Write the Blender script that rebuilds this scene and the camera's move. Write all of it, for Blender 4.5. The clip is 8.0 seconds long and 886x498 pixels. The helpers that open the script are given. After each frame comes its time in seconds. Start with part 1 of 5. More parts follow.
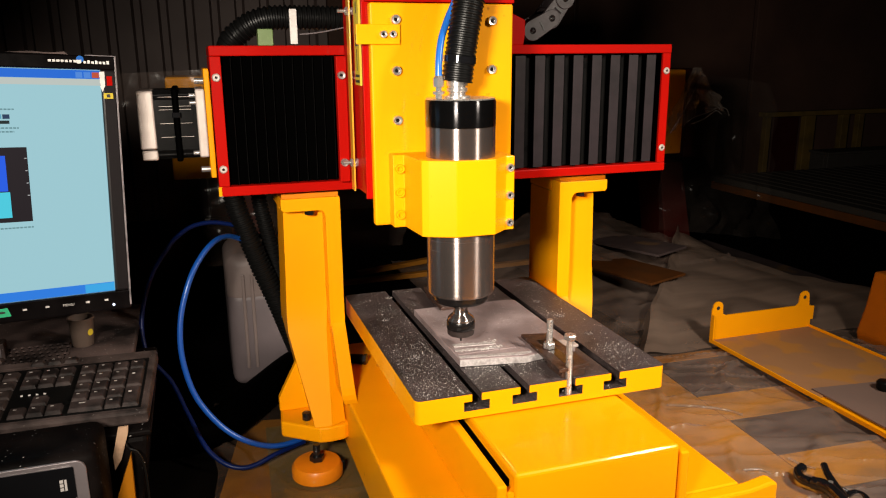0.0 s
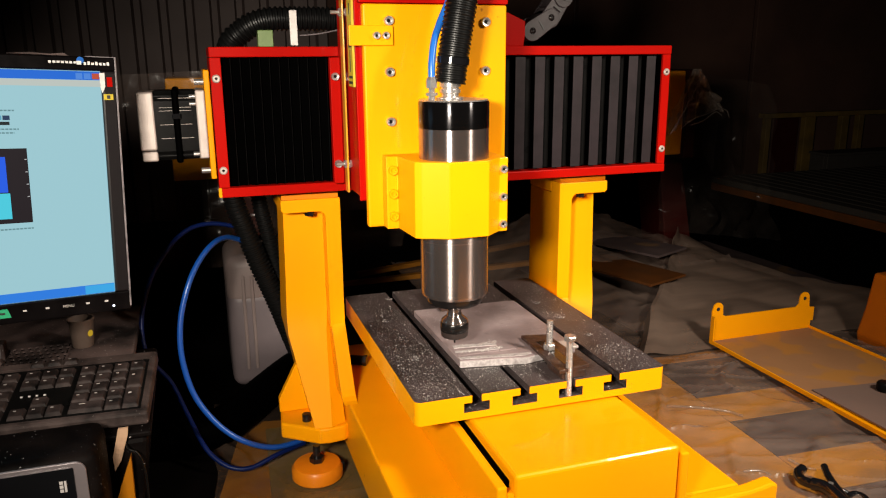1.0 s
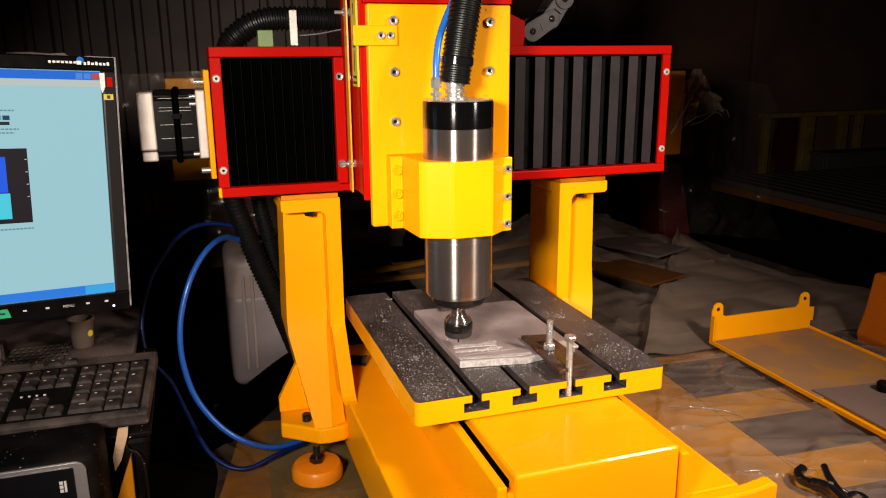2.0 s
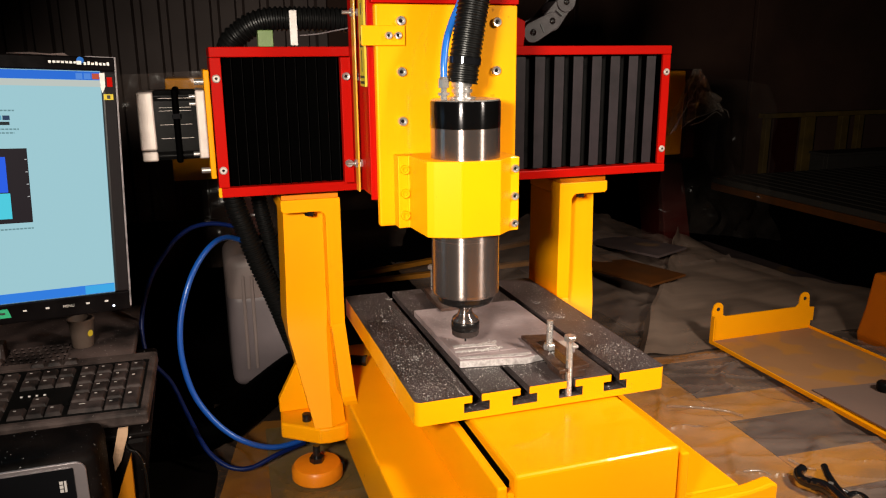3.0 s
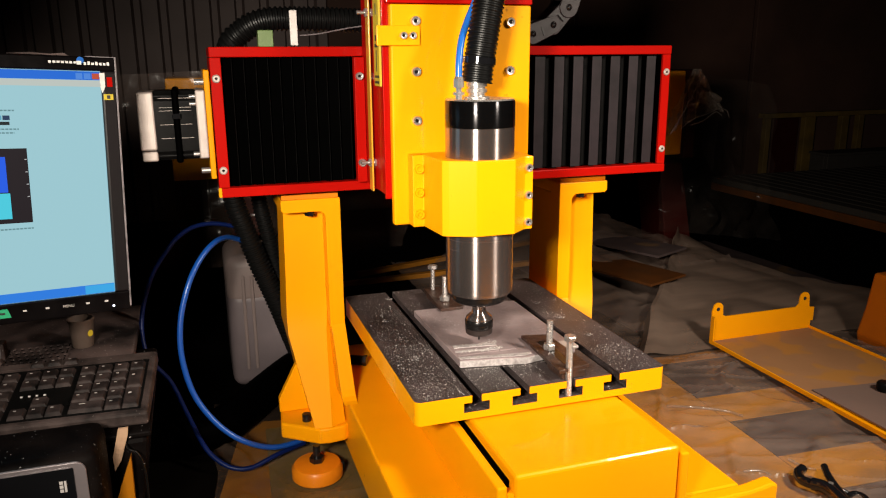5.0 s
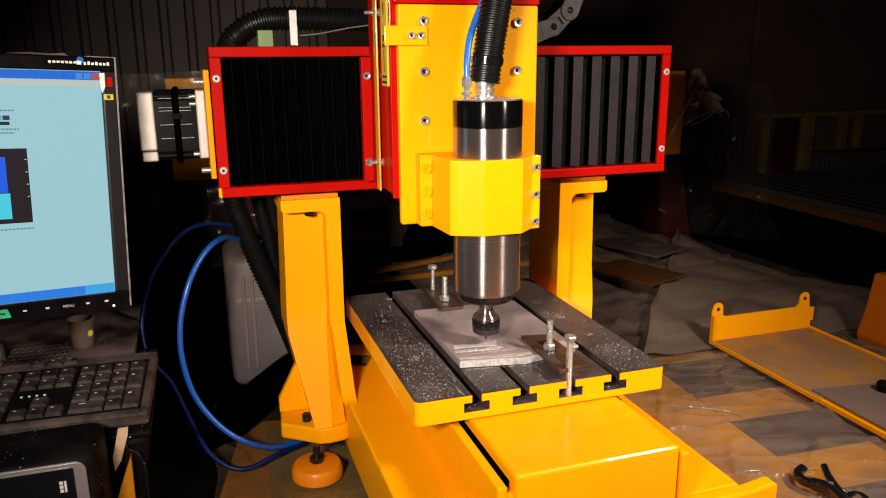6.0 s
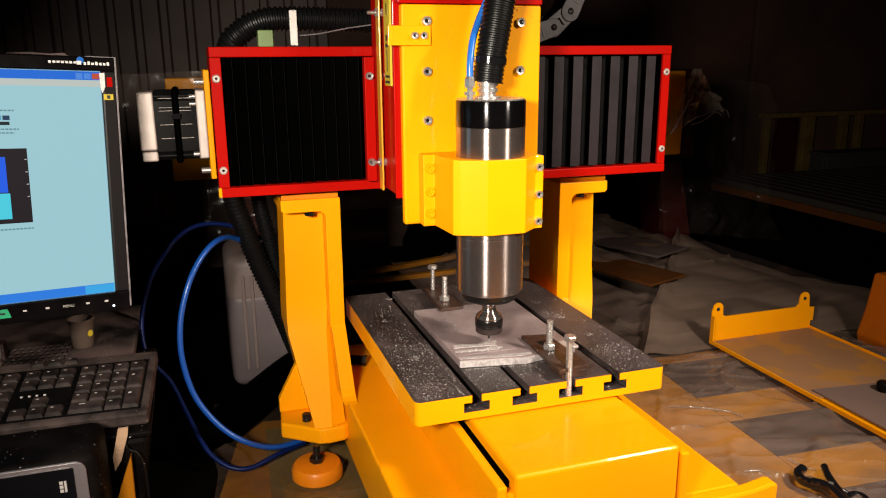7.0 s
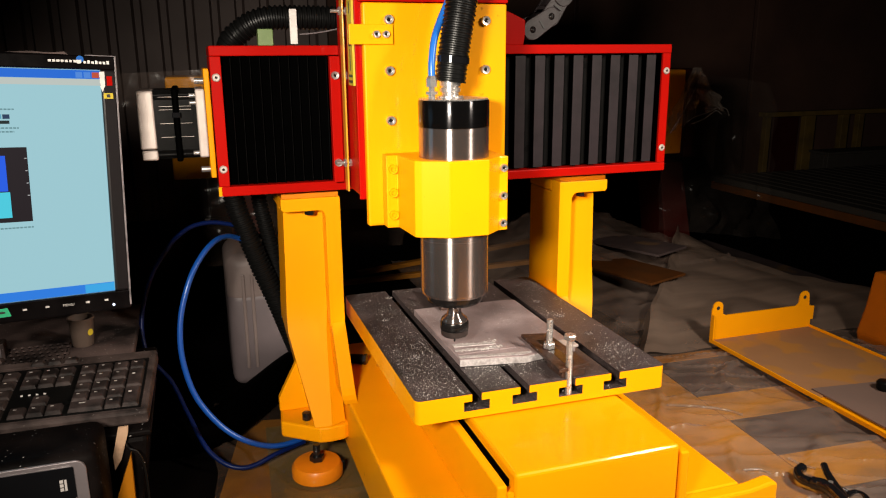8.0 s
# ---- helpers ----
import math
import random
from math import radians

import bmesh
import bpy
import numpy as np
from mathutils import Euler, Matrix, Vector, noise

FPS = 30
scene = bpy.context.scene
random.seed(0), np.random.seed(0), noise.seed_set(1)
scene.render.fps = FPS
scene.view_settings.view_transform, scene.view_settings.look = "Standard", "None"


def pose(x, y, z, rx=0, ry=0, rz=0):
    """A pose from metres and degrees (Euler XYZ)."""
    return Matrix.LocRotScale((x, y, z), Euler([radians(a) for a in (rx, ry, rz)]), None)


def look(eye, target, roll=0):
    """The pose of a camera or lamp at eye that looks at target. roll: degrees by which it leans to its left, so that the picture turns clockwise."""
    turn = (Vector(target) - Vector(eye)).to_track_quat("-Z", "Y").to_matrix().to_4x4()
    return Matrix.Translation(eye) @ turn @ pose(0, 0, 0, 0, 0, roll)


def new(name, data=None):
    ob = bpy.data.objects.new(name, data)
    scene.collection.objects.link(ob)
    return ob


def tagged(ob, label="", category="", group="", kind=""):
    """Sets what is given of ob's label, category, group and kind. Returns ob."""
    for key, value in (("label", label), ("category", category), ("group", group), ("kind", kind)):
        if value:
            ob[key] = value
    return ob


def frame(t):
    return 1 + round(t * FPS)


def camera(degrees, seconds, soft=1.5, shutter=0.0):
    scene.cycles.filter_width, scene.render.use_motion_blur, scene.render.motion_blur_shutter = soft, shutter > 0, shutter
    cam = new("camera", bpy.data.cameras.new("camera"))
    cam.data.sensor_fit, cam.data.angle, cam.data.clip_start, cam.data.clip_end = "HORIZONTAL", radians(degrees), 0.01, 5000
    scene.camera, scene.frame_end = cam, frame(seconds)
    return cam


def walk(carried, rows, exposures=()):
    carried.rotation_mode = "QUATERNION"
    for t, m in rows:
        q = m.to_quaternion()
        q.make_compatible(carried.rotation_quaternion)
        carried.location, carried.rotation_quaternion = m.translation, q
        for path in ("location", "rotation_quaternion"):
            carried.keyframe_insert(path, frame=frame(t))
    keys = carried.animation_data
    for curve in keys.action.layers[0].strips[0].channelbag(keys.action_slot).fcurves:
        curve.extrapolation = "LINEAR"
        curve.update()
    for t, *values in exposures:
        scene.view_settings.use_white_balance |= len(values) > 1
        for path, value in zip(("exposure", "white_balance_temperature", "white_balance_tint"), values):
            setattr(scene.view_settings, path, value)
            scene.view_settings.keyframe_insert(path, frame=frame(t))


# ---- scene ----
# The world's origin lies at floor level under the work table's near corner; x runs along the gantry, y away, z up.

# ---- camera ----
EYE = (-0.1992, -0.7114, 0.5770)


def aim(dip):
    return pose(*EYE, 90 - 14.2653 - dip, 0, -18.0023) @ pose(0, 0, 0, 0, 0, -0.4278)


cam = camera(60.64, 8.0, soft=1.15)
walk(cam, [(0.0, aim(0.085)), (0.5, aim(0.075)), (0.9, aim(0.0)), (2.0, aim(0.0)), (5.0, aim(0.0)),
           (7.4, aim(0.0)), (7.5, aim(0.12)), (8.0, aim(0.085))])

# ---- world and lights ----
world = bpy.data.worlds.new("workshop")
scene.world = world
world.use_nodes = True
world.node_tree.nodes["Background"].inputs[0].default_value = (0.9, 0.85, 0.8, 1)
world.node_tree.nodes["Background"].inputs[1].default_value = 0.004
scene.view_settings.exposure = 0.0


def area_lamp(name, eye, target, sx, sy, watts, colour, beam):
    d = bpy.data.lights.new(name, "AREA")
    d.shape, d.size, d.size_y, d.energy, d.color = "RECTANGLE", sx, sy, watts, colour
    d.spread = radians(beam)
    ob = new(name, d)
    ob.matrix_world = look(eye, target)
    return ob


area_lamp("work_light_front", (-0.44, -0.70, 0.66), (0.02, 0.14, 0.42), 0.14, 0.10, 4.1, (1.0, 0.895, 0.755), 74)
area_lamp("work_light_side", (0.74, -0.66, 0.95), (0.38, 0.10, 0.17), 0.14, 0.20, 4.9, (1.0, 0.885, 0.745), 76)

# ---- materials ----


def nodes_of(name):
    m = bpy.data.materials.new(name)
    m.use_nodes = True
    n, l = m.node_tree.nodes, m.node_tree.links
    return m, n, l, n["Principled BSDF"]


def coloured(c):
    return (c[0], c[1], c[2], 1)


def surface(name, base, dark=None, rough=0.5, metal=0.0, scale=30.0, amount=0.5, fine=400.0, bump=0.05, rough_var=0.1, coat=0.0, spec=0.5,
            speck=None, speck_scale=300.0, speck_cut=0.7):
    """A painted, cast or moulded surface: blotches at one scale, grain at a finer one."""
    m, n, l, b = nodes_of(name)
    tc = n.new("ShaderNodeTexCoord")
    big = n.new("ShaderNodeTexNoise")
    big.inputs["Scale"].default_value, big.inputs["Detail"].default_value = scale, 6
    small = n.new("ShaderNodeTexNoise")
    small.inputs["Scale"].default_value, small.inputs["Detail"].default_value = fine, 3
    l.new(tc.outputs["Object"], big.inputs["Vector"]), l.new(tc.outputs["Object"], small.inputs["Vector"])
    ramp = n.new("ShaderNodeMapRange")
    ramp.inputs[1].default_value, ramp.inputs[2].default_value = 0.35, 0.75
    ramp.inputs[3].default_value, ramp.inputs[4].default_value = 0.0, amount
    l.new(big.outputs["Fac"], ramp.inputs[0])
    mix = n.new("ShaderNodeMix")
    mix.data_type = "RGBA"
    dark = dark or [v * 0.72 for v in base]
    mix.inputs[6].default_value, mix.inputs[7].default_value = coloured(base), coloured(dark)
    l.new(ramp.outputs[0], mix.inputs[0])
    out = mix.outputs[2]
    if speck:
        cell = n.new("ShaderNodeTexNoise")
        cell.inputs["Scale"].default_value, cell.inputs["Detail"].default_value = speck_scale, 2
        l.new(tc.outputs["Object"], cell.inputs["Vector"])
        cut = n.new("ShaderNodeMapRange")
        cut.inputs[1].default_value, cut.inputs[2].default_value = speck_cut, speck_cut + 0.06
        l.new(cell.outputs["Fac"], cut.inputs[0])
        mix2 = n.new("ShaderNodeMix")
        mix2.data_type = "RGBA"
        mix2.inputs[7].default_value = coloured(speck)
        l.new(out, mix2.inputs[6]), l.new(cut.outputs[0], mix2.inputs[0])
        out = mix2.outputs[2]
    l.new(out, b.inputs["Base Color"])
    rr = n.new("ShaderNodeMapRange")
    rr.inputs[3].default_value, rr.inputs[4].default_value = max(rough - rough_var, 0.02), min(rough + rough_var, 1)
    l.new(big.outputs["Fac"], rr.inputs[0]), l.new(rr.outputs[0], b.inputs["Roughness"])
    b.inputs["Metallic"].default_value = metal
    b.inputs["Coat Weight"].default_value = coat
    b.inputs["Coat Roughness"].default_value = 0.04
    b.inputs["Specular IOR Level"].default_value = spec
    if bump:
        bp = n.new("ShaderNodeBump")
        bp.inputs["Strength"].default_value, bp.inputs["Distance"].default_value = bump, 0.002
        l.new(small.outputs["Fac"], bp.inputs["Height"]), l.new(bp.outputs[0], b.inputs["Normal"])
    return m


def brushed(name, base, rough, stretch, axis_scale, turned=False):
    """Turned or brushed metal: grain stretched along one axis."""
    m, n, l, b = nodes_of(name)
    tc, mp = n.new("ShaderNodeTexCoord"), n.new("ShaderNodeMapping")
    mp.inputs["Scale"].default_value = axis_scale
    tex = n.new("ShaderNodeTexNoise")
    tex.inputs["Scale"].default_value, tex.inputs["Detail"].default_value = stretch, 4
    l.new(tc.outputs["Object"], mp.inputs["Vector"]), l.new(mp.outputs[0], tex.inputs["Vector"])
    mix = n.new("ShaderNodeMix")
    mix.data_type = "RGBA"
    mix.inputs[6].default_value, mix.inputs[7].default_value = coloured([v * 0.82 for v in base]), coloured(base)
    l.new(tex.outputs["Fac"], mix.inputs[0]), l.new(mix.outputs[2], b.inputs["Base Color"])
    b.inputs["Metallic"].default_value = 0.92
    rr = n.new("ShaderNodeMapRange")
    rr.inputs[3].default_value, rr.inputs[4].default_value = rough * 0.85, rough * 1.2
    l.new(tex.outputs["Fac"], rr.inputs[0]), l.new(rr.outputs[0], b.inputs["Roughness"])
    if turned:
        tan = n.new("ShaderNodeTangent")
        tan.direction_type, tan.axis = "RADIAL", "Z"
        l.new(tan.outputs[0], b.inputs["Tangent"])
        b.inputs["Anisotropic"].default_value, b.inputs["Anisotropic Rotation"].default_value = 1.0, 0.25
    return m


def glowing(name, colour, strength):
    m, n, l, b = nodes_of(name)
    b.inputs["Base Color"].default_value = (0.003, 0.003, 0.003, 1)
    b.inputs["Roughness"].default_value = 0.4
    b.inputs["Specular IOR Level"].default_value = 0.06
    b.inputs["Emission Color"].default_value = coloured(colour)
    b.inputs["Emission Strength"].default_value = strength
    return m


def film_material(name, tint, cover, rough, folds=12.0, relief=0.5, shine=0.03, spread=0.65):
    """Thin clear plastic sheet, dusty in patches."""
    m, n, l, b = nodes_of(name)
    b.inputs["Base Color"].default_value = coloured(tint)
    b.inputs["Roughness"].default_value = rough
    tc = n.new("ShaderNodeTexCoord")
    tex = n.new("ShaderNodeTexNoise")
    tex.inputs["Scale"].default_value, tex.inputs["Detail"].default_value = 7.0, 8
    l.new(tc.outputs["Object"], tex.inputs["Vector"])
    rr = n.new("ShaderNodeMapRange")
    rr.inputs[1].default_value, rr.inputs[2].default_value = 0.36, 0.66
    rr.inputs[3].default_value, rr.inputs[4].default_value = cover * (1 - spread), min(cover * (1 + spread * 1.15), 1)
    turn = n.new("ShaderNodeMapping")
    turn.inputs["Rotation"].default_value, turn.inputs["Scale"].default_value = (0, 0, 0.45), (2.5, 30, 8)
    streak = n.new("ShaderNodeTexNoise")
    streak.inputs["Scale"].default_value, streak.inputs["Detail"].default_value, streak.inputs["Distortion"].default_value = 1.0, 6, 0.6
    l.new(tc.outputs["Object"], turn.inputs["Vector"]), l.new(turn.outputs[0], streak.inputs["Vector"])
    both = n.new("ShaderNodeMix")
    both.data_type = "FLOAT"
    both.inputs[0].default_value = 0.55
    l.new(tex.outputs["Fac"], both.inputs[2]), l.new(streak.outputs["Fac"], both.inputs[3])
    l.new(both.outputs[0], rr.inputs[0])
    clear = n.new("ShaderNodeBsdfTransparent")
    mix = n.new("ShaderNodeMixShader")
    l.new(rr.outputs[0], mix.inputs[0]), l.new(clear.outputs[0], mix.inputs[1]), l.new(b.outputs[0], mix.inputs[2])
    gloss, sheen = n.new("ShaderNodeBsdfGlossy"), n.new("ShaderNodeMixShader")
    gloss.inputs["Roughness"].default_value, sheen.inputs[0].default_value = rough, shine
    l.new(mix.outputs[0], sheen.inputs[1]), l.new(gloss.outputs[0], sheen.inputs[2])
    l.new(sheen.outputs[0], n["Material Output"].inputs["Surface"])
    crease = n.new("ShaderNodeTexNoise")
    crease.inputs["Scale"].default_value, crease.inputs["Detail"].default_value, crease.inputs["Distortion"].default_value = folds, 3, 0.4
    l.new(tc.outputs["Object"], crease.inputs["Vector"])
    bp = n.new("ShaderNodeBump")
    bp.inputs["Strength"].default_value, bp.inputs["Distance"].default_value = relief, 0.015
    l.new(crease.outputs["Fac"], bp.inputs["Height"]), l.new(bp.outputs[0], b.inputs["Normal"])
    l.new(bp.outputs[0], gloss.inputs["Normal"])
    return m


YELLOW = surface("yellow_powder_coat", (0.83, 0.319, 0.0012), (0.77, 0.274, 0.001), rough=0.36, scale=9, amount=0.6, fine=260, bump=0.02, rough_var=0.06, coat=0.2, spec=0.10,
                 speck=(0.45, 0.15, 0.004), speck_scale=70, speck_cut=0.74)
ORANGE = surface("orange_paint", (0.70, 0.20, 0.005), (0.50, 0.13, 0.004), rough=0.4, scale=30, amount=0.7, fine=200, bump=0.05, coat=0.35, spec=0.2)
# orange darkened for far things: weak light there is put into the colour
DIMMED_ORANGE = surface("dimmed_orange_paint", (0.085, 0.026, 0.004), (0.045, 0.018, 0.005), rough=0.6, scale=14, amount=0.9, spec=0.2)
# darker orange for the narrow floor strip and the rack's leg
MID_ORANGE = surface("mid_orange_paint", (0.40, 0.14, 0.004), (0.26, 0.085, 0.004), rough=0.5, scale=12, amount=0.8, spec=0.2)
# darker copy of the orange: dimness on strips and foot board put into colour
STRIP = surface("dimmed_orange_strip", (0.24, 0.090, 0.004), (0.13, 0.050, 0.004), rough=0.55, scale=20, amount=0.8, spec=0.2)
CAST_ORANGE = surface("deep_orange_paint", (0.42, 0.105, 0.003), (0.30, 0.070, 0.003), rough=0.45, scale=10, amount=0.8, spec=0.2)
RED = surface("red_powder_coat", (0.36, 0.0040, 0.0018), (0.30, 0.0033, 0.0015), rough=0.36, scale=14, fine=300, bump=0.02, coat=0.10, spec=0.035)
# red darkened likewise, so that background parts stay barely visible
DIMMED_RED = surface("dimmed_red_paint", (0.030, 0.003, 0.002), (0.02, 0.002, 0.0015), rough=0.6, spec=0.1)
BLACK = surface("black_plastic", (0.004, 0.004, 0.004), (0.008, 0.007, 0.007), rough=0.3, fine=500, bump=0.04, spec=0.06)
GLOSS_BLACK = surface("glossy_black_enamel", (0.006, 0.006, 0.007), rough=0.1, bump=0.01, rough_var=0.03, coat=0.6)
RUBBER = surface("black_rubber", (0.004, 0.004, 0.004), spec=0.22, rough=0.36, fine=300, bump=0.05)
# also stands for shade in fold flanks, cover gap and vent
VINYL = surface("black_vinyl_and_shade", (0.0003, 0.00026, 0.00026), (0.0005, 0.00045, 0.00045), rough=0.45, fine=300, bump=0.05, spec=0.003)
# grey copy of the vinyl: light on the ridge fronts put into the colour
GREY_VINYL = surface("lit_grey_vinyl", (0.0185, 0.0130, 0.0155), (0.0085, 0.0063, 0.0075), rough=0.5, scale=35, amount=0.85, fine=500, bump=0.08, spec=0.17)
STEEL = brushed("turned_steel", (0.37, 0.305, 0.285), 0.25, 6.0, (1, 1, 120), True)
CAP = brushed("black_enamel", (0.030, 0.029, 0.031), 0.20, 6.0, (1, 1, 40), True)
CHROME = surface("zinc_steel", (0.66, 0.62, 0.60), (0.42, 0.39, 0.37), rough=0.29, metal=0.85, scale=200, fine=600, bump=0.05)
DARK_STEEL = surface("black_oxide_steel", (0.007, 0.006, 0.006), (0.014, 0.012, 0.011), rough=0.22, metal=0.0, scale=80, bump=0.06, spec=0.35)
SILVER = surface("cast_aluminium", (0.44, 0.375, 0.345), (0.33, 0.28, 0.25), rough=0.5, metal=0.35, scale=60, fine=500, bump=0.1)
TABLE_TOP = surface("blackened_table_steel", (0.013, 0.0098, 0.0100), (0.070, 0.050, 0.050), rough=0.45, scale=18, amount=0.85, fine=500, bump=0.3, rough_var=0.15, spec=0.3,
                    speck=(0.17, 0.14, 0.135), speck_scale=650, speck_cut=0.585)
WORK = surface("machined_grey_plate", (0.37, 0.290, 0.292), (0.125, 0.091, 0.090), rough=0.42, metal=0.25, scale=15, amount=1.0, fine=700, bump=0.3,
               speck=(0.05, 0.04, 0.038), speck_scale=260, speck_cut=0.68)
ALU = surface("milled_aluminium", (0.62, 0.57, 0.565), (0.27, 0.235, 0.23), rough=0.3, metal=0.3, scale=190, amount=0.95, fine=700, bump=0.5)
CHIP = surface("bright_swarf", (0.85, 0.82, 0.79), (0.6, 0.57, 0.54), rough=0.3, metal=0.35, scale=900, bump=0.0)
RUSTY = surface("rusty_steel_plate", (0.060, 0.028, 0.019), (0.020, 0.013, 0.011), rough=0.40, metal=0.2, scale=110, amount=1.0, fine=500, bump=0.5, speck=(0.30, 0.24, 0.21), speck_scale=300, speck_cut=0.66)
BLUE = surface("blue_tube", (0.015, 0.13, 0.50), (0.012, 0.10, 0.42), rough=0.28, bump=0.0)
# darkened blue: the shade on the second tube is put into its colour
SHADED_BLUE = surface("shaded_blue_tube", (0.0008, 0.008, 0.065), (0.0006, 0.004, 0.030), rough=0.4, bump=0.0, spec=0.2)
MID_BLUE = surface("mid_blue_tube", (0.005, 0.060, 0.30), (0.004, 0.045, 0.25), rough=0.3, bump=0.0)
CUP = surface("dusty_clear_cup", (0.115, 0.082, 0.066), (0.070, 0.048, 0.038), rough=0.45, scale=60, bump=0.05)
KEY_BASE = surface("dust_caked_plastic", (0.010, 0.0078, 0.0075), (0.105, 0.076, 0.070), rough=0.6, scale=26, amount=0.95, fine=600, bump=0.15, spec=0.15, speck=(0.3, 0.27, 0.25), speck_scale=420, speck_cut=0.72)
GREEN = surface("green_terminal", (0.14, 0.21, 0.07), (0.10, 0.16, 0.05), rough=0.5, scale=90)
WHITE = surface("white_plastic", (0.72, 0.69, 0.66), (0.55, 0.5, 0.47), rough=0.5, scale=120, amount=0.8)
LINK = surface("grey_nylon", (0.030, 0.0235, 0.025), (0.013, 0.0105, 0.0115), rough=0.45, scale=90, fine=600, bump=0.1, spec=0.3)
AMBER = surface("amber_acrylic", (0.75, 0.33, 0.03), rough=0.15, coat=0.5)
LABEL = surface("yellow_label", (0.55, 0.42, 0.03), rough=0.4, bump=0.0)
CANISTER = surface("milky_plastic", (0.185, 0.143, 0.135), (0.10, 0.076, 0.072), rough=0.5, scale=9, amount=0.7, fine=200, bump=0.05, spec=0.3)
LIQUID = surface("milky_plastic_filled", (0.125, 0.101, 0.107), (0.062, 0.050, 0.053), rough=0.5, scale=9, amount=0.7, fine=200, bump=0.05, spec=0.3)
DUSTY = surface("dusty_black_plastic", (0.007, 0.0056, 0.0056), (0.165, 0.116, 0.108), rough=0.6, scale=13, amount=0.9, fine=600, bump=0.15, spec=0.15,
                speck=(0.4, 0.37, 0.35), speck_scale=420, speck_cut=0.70)
KEYCAP = surface("dusty_keycap", (0.011, 0.0087, 0.0085), (0.068, 0.049, 0.046), rough=0.5, scale=55, amount=0.9, fine=600, bump=0.15, spec=0.2)
CASE = surface("speckled_black_plastic", (0.0018, 0.0015, 0.0015), (0.010, 0.0072, 0.0066), rough=0.5, scale=25, amount=0.8, fine=600, bump=0.1, spec=0.025, speck=(0.42, 0.39, 0.38), speck_scale=330, speck_cut=0.71)
LILAC = surface("grey_anodised_frame", (0.25, 0.215, 0.222), (0.17, 0.145, 0.15), rough=0.35, metal=0.4, scale=60, fine=500, bump=0.05)
FIBRE = surface("torn_fibreboard", (0.47, 0.30, 0.19), (0.33, 0.20, 0.12), rough=0.8, scale=60, amount=0.8, fine=300, bump=0.3)
# pale grey for the bezel's painted glare and the plug's ribs
EDGE = surface("pale_glare_and_rib", (0.26, 0.23, 0.24), (0.03, 0.026, 0.027), rough=0.3, scale=70, amount=0.9, bump=0.05)
NUT_RING = surface("browned_steel", (0.030, 0.021, 0.019), (0.016, 0.012, 0.011), rough=0.4, scale=120, bump=0.06, spec=0.3)
BEZEL = surface("monitor_bezel", (0.0025, 0.0020, 0.0022), (0.008, 0.006, 0.006), rough=0.24, scale=40, bump=0.02, spec=0.16)
# lighter copy of the bezel: sheen on its side put into the colour
LIT_BEZEL = surface("lit_bezel", (0.010, 0.0078, 0.0088), (0.005, 0.004, 0.0044), rough=0.4, scale=30, fine=500, bump=0.03, spec=0.2)
# near black: the shade over the floor is put into its base colour
CONCRETE = surface("shade_dark_concrete", (0.0016, 0.0012, 0.001), (0.0010, 0.0008, 0.0007), rough=0.9, scale=5, amount=0.9, fine=90, bump=0.3, spec=0.02)
WALL = surface("corrugated_sheet", (0.145, 0.105, 0.096), (0.070, 0.050, 0.046), rough=0.6, metal=0.1, scale=3, amount=0.8, fine=60, bump=0.1)
PANEL = surface("dark_wall_cover", (0.075, 0.038, 0.027), (0.036, 0.019, 0.014), rough=0.7, scale=4, amount=0.8, fine=60, bump=0.1, spec=0.2)
CEILING = surface("dark_ceiling", (0.05, 0.045, 0.04), rough=0.9, scale=2)
WOOD = surface("raw_board", (0.150, 0.092, 0.018), (0.060, 0.040, 0.010), rough=0.5, scale=14, amount=0.95, fine=200, bump=0.2)
BOARD = surface("paint_stained_board", (0.58, 0.235, 0.008), (0.30, 0.115, 0.010), rough=0.5, scale=6, amount=0.95, fine=150, bump=0.15, spec=0.3, speck=(0.33, 0.150, 0.030), speck_scale=7, speck_cut=0.58)
GREY_BOARD = surface("grey_sheet", (0.075, 0.053, 0.052), (0.028, 0.020, 0.020), rough=0.5, scale=12, amount=0.95, fine=150, bump=0.15, speck=(0.115, 0.066, 0.034), speck_scale=9, speck_cut=0.60)
CARD = surface("brown_cardboard", (0.30, 0.145, 0.060), (0.23, 0.110, 0.045), rough=0.75, scale=7, amount=0.8, fine=120, bump=0.15, speck=(0.34, 0.148, 0.028), speck_scale=11, speck_cut=0.56)
GREY_CARD = surface("grey_cardboard", (0.155, 0.098, 0.078), (0.12, 0.076, 0.062), rough=0.75, scale=7, amount=0.8, fine=120, bump=0.15)
# slat grey lowered to stand for the dim light at the back
SLATE = surface("dimmed_grey_slat", (0.032, 0.028, 0.024), (0.02, 0.017, 0.015), rough=0.6, scale=20, fine=200, bump=0.1, spec=0.2)
FILM = film_material("dusty_plastic_film", (0.27, 0.192, 0.155), 0.32, 0.19, 9.0, 0.16, 0.028, 0.38)
FOOT_FILM = film_material("thin_plastic_film", (0.17, 0.115, 0.085), 0.16, 0.12, 14.0, 0.3)
DRAPE = film_material("draped_plastic_film", (0.50, 0.40, 0.33), 0.30, 0.15, 22.0, 0.7, 0.08)
# paler, shinier film: highlights on folds put into the colour
FOLD_FILM = film_material("glint_pale_film", (0.50, 0.43, 0.37), 0.22, 0.14, 40.0, 0.4, 0.12)
TARP = film_material("heaped_plastic_film", (0.220, 0.154, 0.118), 0.70, 0.32, 5.0, 0.10, 0.02, 0.22)
